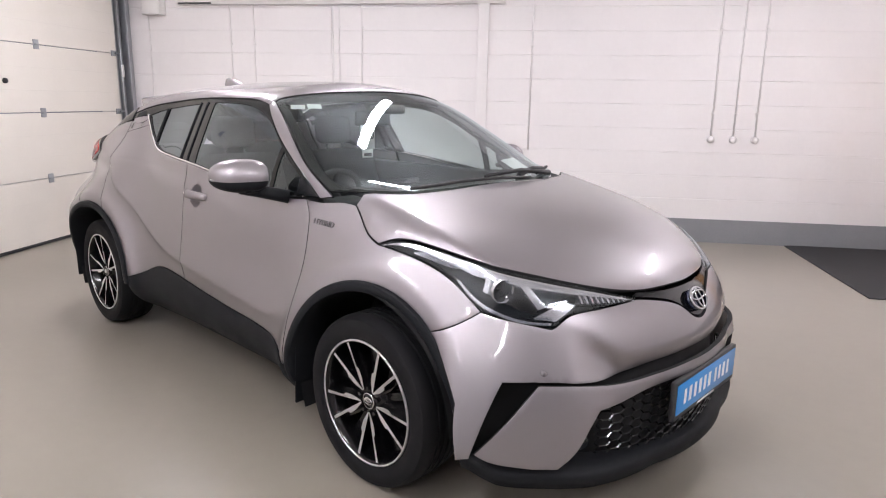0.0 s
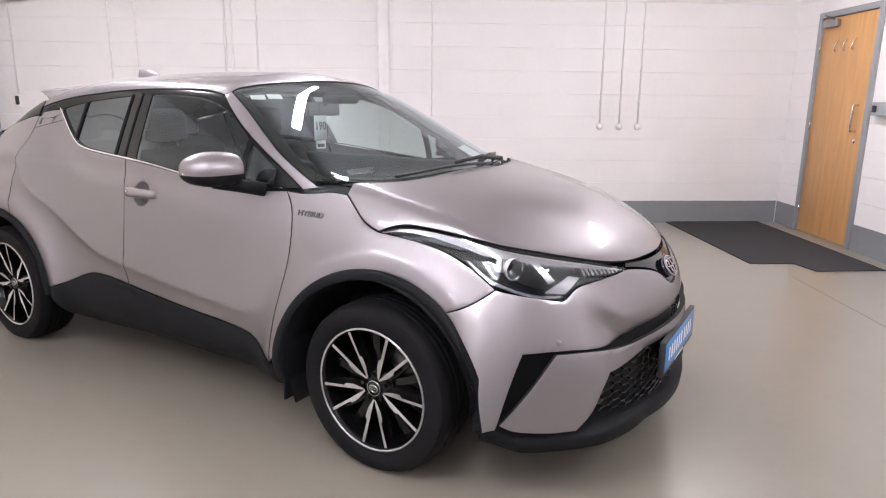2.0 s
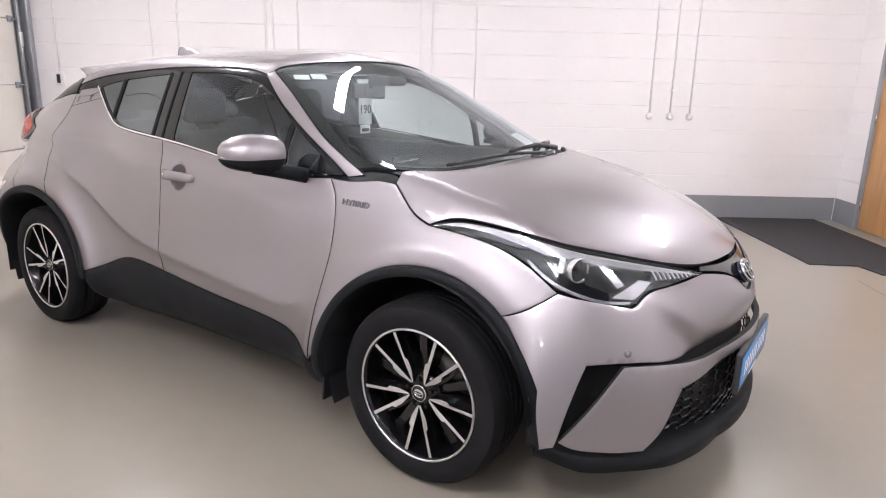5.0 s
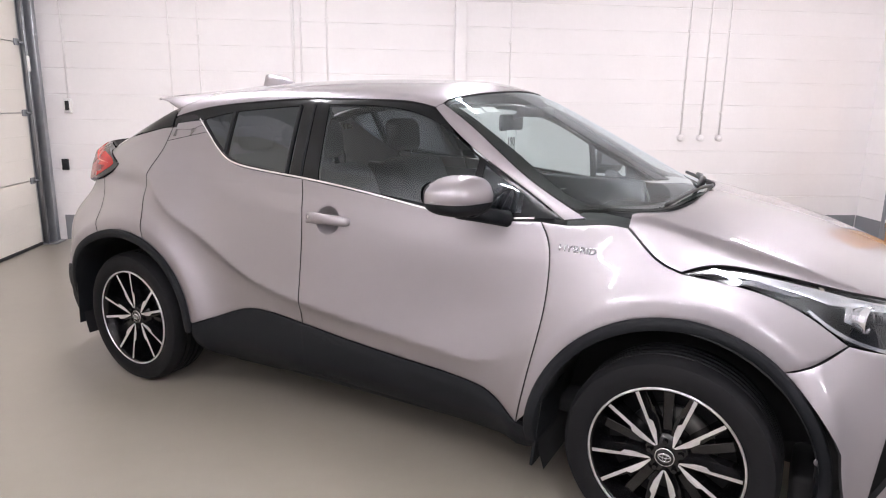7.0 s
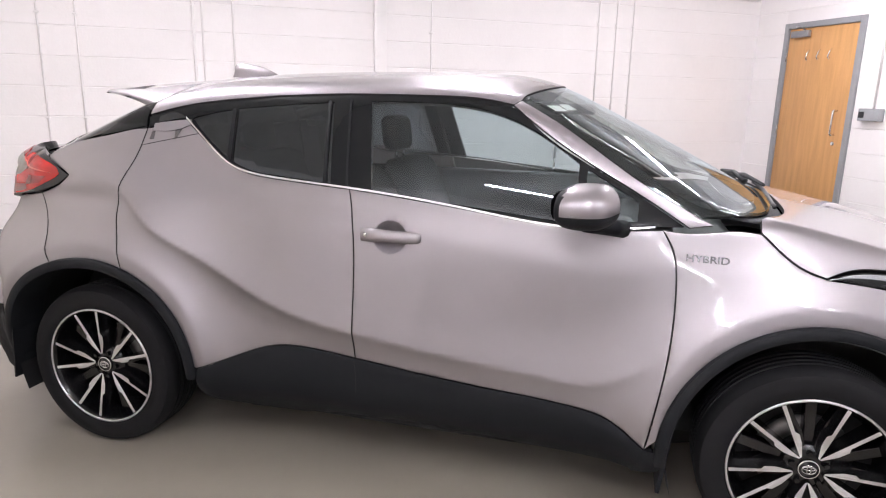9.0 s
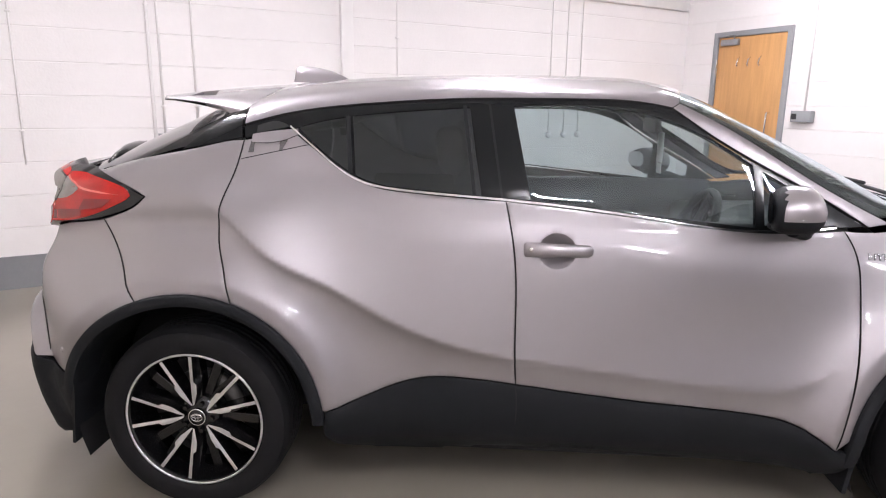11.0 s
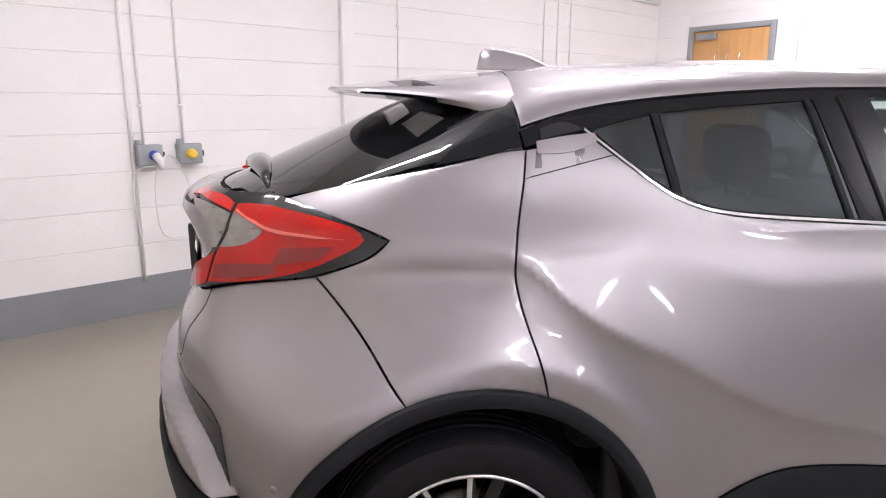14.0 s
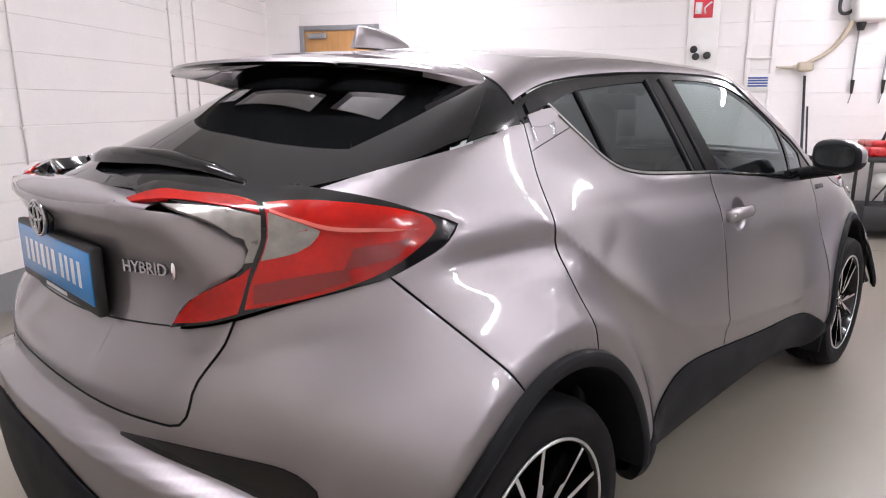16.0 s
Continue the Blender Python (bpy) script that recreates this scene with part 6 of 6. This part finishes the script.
for x in (WHEEL_X, -WHEEL_X):
    for side in (-1, 1):
        wheel_housing(x, side)
        low, front = (.190, .0) if x > 0 else (.235, .0)
        flap = bmesh.new()
        rows = []
        for k in range(7):
            t = k / 6
            z = low + (.47 - low) * t
            back = x - .418 - .030 * (1 - t)
            rows.append([flap.verts.new((back + o, side * y, z)) for o, y in ((0, .66), (0, .880 - .012 * (1 - t)), (.012, .884 - .012 * (1 - t)), (.012, .66))])
        for a, b in zip(rows, rows[1:]):
            for k in range(4):
                flap.faces.new((a[k], a[(k + 1) % 4], b[(k + 1) % 4], b[k]))
        flap.faces.new(rows[0])
        flap.faces.new(rows[-1])
        bmesh.ops.recalc_face_normals(flap, faces=flap.faces)
        part("mud_flap", flap, CLADDING, car, "black mud flap", smooth=False)
bm = box(-.86, -.74, .21, .86, .74, .30, .02)
box(-1.95, -.48, .24, 2.05, .48, .34, .02, bm=bm)
# unseen block, added to keep light off the floor below the bumper
box(1.68, -.72, .20, 1.86, .72, .33, .02, bm=bm)
part("underbody", bm, DARK, car)


# ---- the cabin ----
def cushion(x0, y0, z0, x1, y1, z1, lean=0.0, r=.05):
    bm = box(x0, y0, z0, x1, y1, z1, r, 3)
    for v in bm.verts:
        t = (v.co.z - z0) / max(z1 - z0, 1e-6)
        v.co.x -= lean * t
    return bm


def seat(y):
    s = thing("seat", pose(0, y, .34), "dark grey cloth front seat with a headrest", "car seat", "car seats")
    part("seat_cushion", cushion(-.18, -.25, .10, .38, .25, .28), SEAT_CLOTH, s)
    part("backrest", cushion(-.26, -.24, .25, -.10, .24, .80, .22, .06), SEAT_CLOTH, s)
    part("headrest", cushion(-.50, -.13, .83, -.40, .13, 1.01, .02, .045), SEAT_CLOTH, s)
    for k in (-.06, .06):
        part("headrest_post", tube([(-.44, k, .76), (-.45, k, .86)], .007, 8), CHROME, s)


def bench():
    s = thing("rear_bench", pose(0, 0, .36), "dark cloth rear bench with three headrests", "car seat", "car seats")
    part("seat_cushion", cushion(-1.00, -.60, .10, -.48, .60, .27), SEAT_CLOTH, s)
    part("backrest", cushion(-1.08, -.60, .24, -.92, .60, .78, .20, .06), SEAT_CLOTH, s)
    for k in (-.36, 0, .36):
        part("headrest", cushion(-1.30, k - .12, .79, -1.21, k + .12, .93, .02, .04), SEAT_CLOTH, s)


seat(-.36)
seat(.36)
bench()
bm = box(-1.75, -.62, .30, 1.0, .62, .36)
part("cabin_floor", bm, TRIM, car)
bm = box(.66, -.715, .72, 1.14, .715, .975, .05, 4)
for v in bm.verts:
    v.co.z -= .06 * max(.86 - v.co.x, 0) + .03 * (v.co.y / .70) ** 4
part("dashboard", bm, TRIM, car, "dark dashboard")
part("dash_screen", box(.60, -.11, .93, .625, .11, 1.06, .008), GLOSS_BLACK, car, "upright black dashboard screen")
part("instrument_hood", cushion(.55, -.52, .90, .75, -.20, 1.00, 0, .04), TRIM, car)
m = pose(.46, -.36, .95, 0, -66, 0)
sw = part("steering_wheel", lathe([(.180 + .015 * math.cos(a), .015 * math.sin(a)) for a in (2 * math.pi * k / 10 for k in range(10))], 40, "z", close=True), TRIM, car, "black steering wheel", at=m)
bm = lathe([(0, -.02), (.05, -.018), (.07, .0), (.05, .02)], 24, "z")
for a in (0, 130, 230):
    tube([(.05 * math.cos(radians(a)), .05 * math.sin(radians(a)), 0), (.175 * math.cos(radians(a)), .175 * math.sin(radians(a)), 0)], .015, 6, bm)
part("steering_hub", bm, TRIM, sw)
part("centre_console", box(-.2, -.11, .36, .70, .11, .66, .03), TRIM, car)
for side in (-1, 1):
    part("door_lining", box(-.95, side * .695 - .02, .35, .86, side * .695 + .02, 1.055, .015), TRIM, car)
half = np.vstack([tp((-1.10, 0), (-1.10, .50)), tp((-1.10, .50), (-.4, .50), (.28, .50)), tp((.28, .50), (.36, 0))])
panel("roof_lining", [half, half[::-1] * [1, -1, 1]], "top", LINING, car, "grey roof lining", both=False, off=-.045, depth=0, h=.08)
mir = part("interior_mirror", box(.36, -.12, 1.32, .385, .12, 1.395, .012, 3), BLACK_PLASTIC, car, "black interior mirror", smooth="edges")
part("mirror_stem", tube([(.38, 0, 1.38), (.46, 0, 1.42)], .012, 8), BLACK_PLASTIC, mir)
part("camera_housing", box(.42, -.07, 1.385, .56, .07, 1.43, .015), BLACK_PLASTIC, mir)
tag = thing("hang_tag", pose(.40, -.06, 1.20), "white paper price tag hanging from the interior mirror", "paper tag")
part("paper", box(-.001, -.047, .0, .001, .047, .125, 0), PAPER, tag)
lettering("190", .042, .0003, INK, tag, pose(.0016, 0, .070, 90, 0, 90), "bold black number", bold=.001)
part("tear_off_slip", box(-.0012, -.036, -.045, .0008, .036, -.002), PAPER, tag)
part("footer_print", box(.0008, -.026, -.036, .0014, .026, -.020), INK, tag)
part("string", tube([(0, 0, .12), (-.01, .01, .19)], .0015, 5), INK, tag)


def on_screen(x, y, out):
    p = cast(np.array([[x, abs(y), .5]]), np.array([[0, 0, 1.0]]))
    n = Vector(slope(p)[0] * [1, math.copysign(1, y), 1])
    return Matrix.Translation(Vector(p[0] * [1, math.copysign(1, y), 1]) + n * out) @ n.to_track_quat("Z", "X").to_matrix().to_4x4()


for x, y, w, h, name in ((.449, -.522, .045, .066, "toll_sticker"), (.480, -.450, .045, .066, "toll_sticker"), (1.055, .37, .10, .19, "licence_disc")):
    s = part(name, box(-w / 2, -h / 2, -.0005, w / 2, h / 2, .0005), PAPER, car, "white paper sticker inside the windscreen", smooth=False, at=on_screen(x, y, -.012))

# wipers and scuttle
scuttle = np.vstack([tp((1.245, 0), (1.235, .2), (1.20, .40), (1.12, .60), (1.02, .692)), tp((1.02, .692), (1.118, .683)), hood_rear])
panel("scuttle", [scuttle, scuttle[::-1] * [1, -1, 1]], "top", CLADDING, car, "black scuttle below the windscreen", both=False, off=-.02, gap=0, depth=0, h=.03)


def front_wiper(x0, y0, x1, y1, x2, y2):
    def at_glass(x, y, out):
        return on_screen(x, y, out).translation
    bm = tube([at_glass(x0, y0, .008), at_glass((x0 + x1) / 2, (y0 + y1) / 2, .030), at_glass(x1, y1, .026)], .010, 8, taper=(1.4, 1.0, .7))
    w = part("front_wiper", bm, BLACK_PLASTIC, car, "black windscreen wiper at rest")
    bm = tube([at_glass(x1 + (x2 - x1) * k / 8, y1 + (y2 - y1) * k / 8, .012) for k in range(-6, 9)], .0075, 6)
    part("blade", bm, BLACK_PLASTIC, w)


front_wiper(1.17, .50, 1.222, -.08, 1.190, -.50)
front_wiper(1.205, .20, 1.14, .47, 1.07, .62)

# badges
panel("wing_badge_pad", [sd((.94, .972), (1.03, .970)), sd((1.03, .970), (1.03, .966)), sd((1.03, .966), (.94, .968)), sd((.94, .968), (.94, .972))], "side", CHROME, car, off=-.004, gap=0, depth=.001)
for side in (-1, 1):
    m = on_side(.965, .965, .002, side)
    n = m.to_3x3().col[2]
    turn = Matrix.Translation(m.translation) @ Matrix((Vector((-side, 0, 0)), n.cross(Vector((-side, 0, 0))), n)).transposed().to_4x4()
    lettering("HYBRID", .023, .0022, BADGE_DARK, car, turn, "chrome lettering", wide=1.2, bold=.0003)
a, b = (Vector(p) for p in rr((.326, 1.040), (.462, 1.046))[[0, -1]] * [1, -1, 1])
across = (b - a).normalized()
out = across.cross(Vector((0, 0, 1))).normalized()
out = out if out.x < 0 else -out
lettering("HYBRID", .0235, .003, DARK_CHROME, car, Matrix.Translation((a + b) / 2 + out * .008) @ Matrix((across, out.cross(across), out)).transposed().to_4x4(), "chrome lettering", wide=1.2, bold=.0006)
bm = bmesh.new()
bmesh.ops.create_uvsphere(bm, u_segments=14, v_segments=8, radius=1)
part("badge_drop", bm, CHROME, car, at=Matrix.Translation(b + across * .014 + out * .008) @ Matrix((across * .006, out.cross(across) * .018, out * .004)).transposed().to_4x4())
dealer_plate(Matrix.Translation((-2.040, 0, 1.003)) @ Matrix((Vector((0, -1, 0)), Vector((0, 0, 1)), Vector((-1, 0, 0)))).transposed().to_4x4(), .52, .111)
badge(car, Matrix.Translation((-2.062, 0, 1.103)) @ Matrix((Vector((0, -1, 0)), Vector((0, 0, 1)), Vector((-1, 0, 0)))).transposed().to_4x4(), .055)


# ---- wall blocks, each a piece of its wall ----
def block_mesh(w, h):
    """A block's painted face with rounded arrises, standing 6 mm proud of the joint."""
    d = .006
    rows = [(d, 0), (.0025, .0002), (0, .004), (0, h - .004), (.0025, h - .0002), (d, h)]
    pts = [(x, y, z) for y, z in rows for x in (0, w)]
    faces = [(2 * i, 2 * i + 1, 2 * i + 3, 2 * i + 2) for i in range(5)]
    me = bpy.data.meshes.new("block")
    me.from_pydata(pts, [], faces)
    me.materials.append(WALL_WHITE)
    return me


COURSE, FIRST = .247, .225
BLOCK_W = .455


def lay_blocks(wall, x0, x1, holes=()):
    shared = {}
    z, row = FIRST, 0
    while z < CEILING_Z - .02:
        x = x0 - (BLOCK_W / 2 if row % 2 else 0)
        top = min(z + COURSE, CEILING_Z)
        while x < x1 - .01:
            a, b = max(x, x0), min(x + BLOCK_W, x1)
            spans = [(a, b)]
            for h0, h1, hz in holes:
                if z < hz - .02:
                    spans = [q for s in spans for q in ((s[0], min(s[1], h0)), (max(s[0], h1), s[1])) if q[1] - q[0] > .02]
            for a, b in spans:
                size = (round(b - a, 4), round(top - z - .0036, 4))
                if size not in shared:
                    shared[size] = block_mesh(*size)
                ob = new("block", shared[size])
                ob.parent = wall
                ob.matrix_basis = FACE[wall.name] @ pose(a, 0, z + .0018)
            x += BLOCK_W
        z, row = z + COURSE, row + 1


FACE = {wall_back.name: pose(0, BACK_V, 0), wall_right.name: pose(0, 0, 0)}
lay_blocks(wall_back, LEFT_U + .02, RIGHT_U)
lay_blocks(wall_right, .0, 8.1, [(DOOR_X0 - .004, DOOR_X1 + .004, DOOR_Z + .004)])
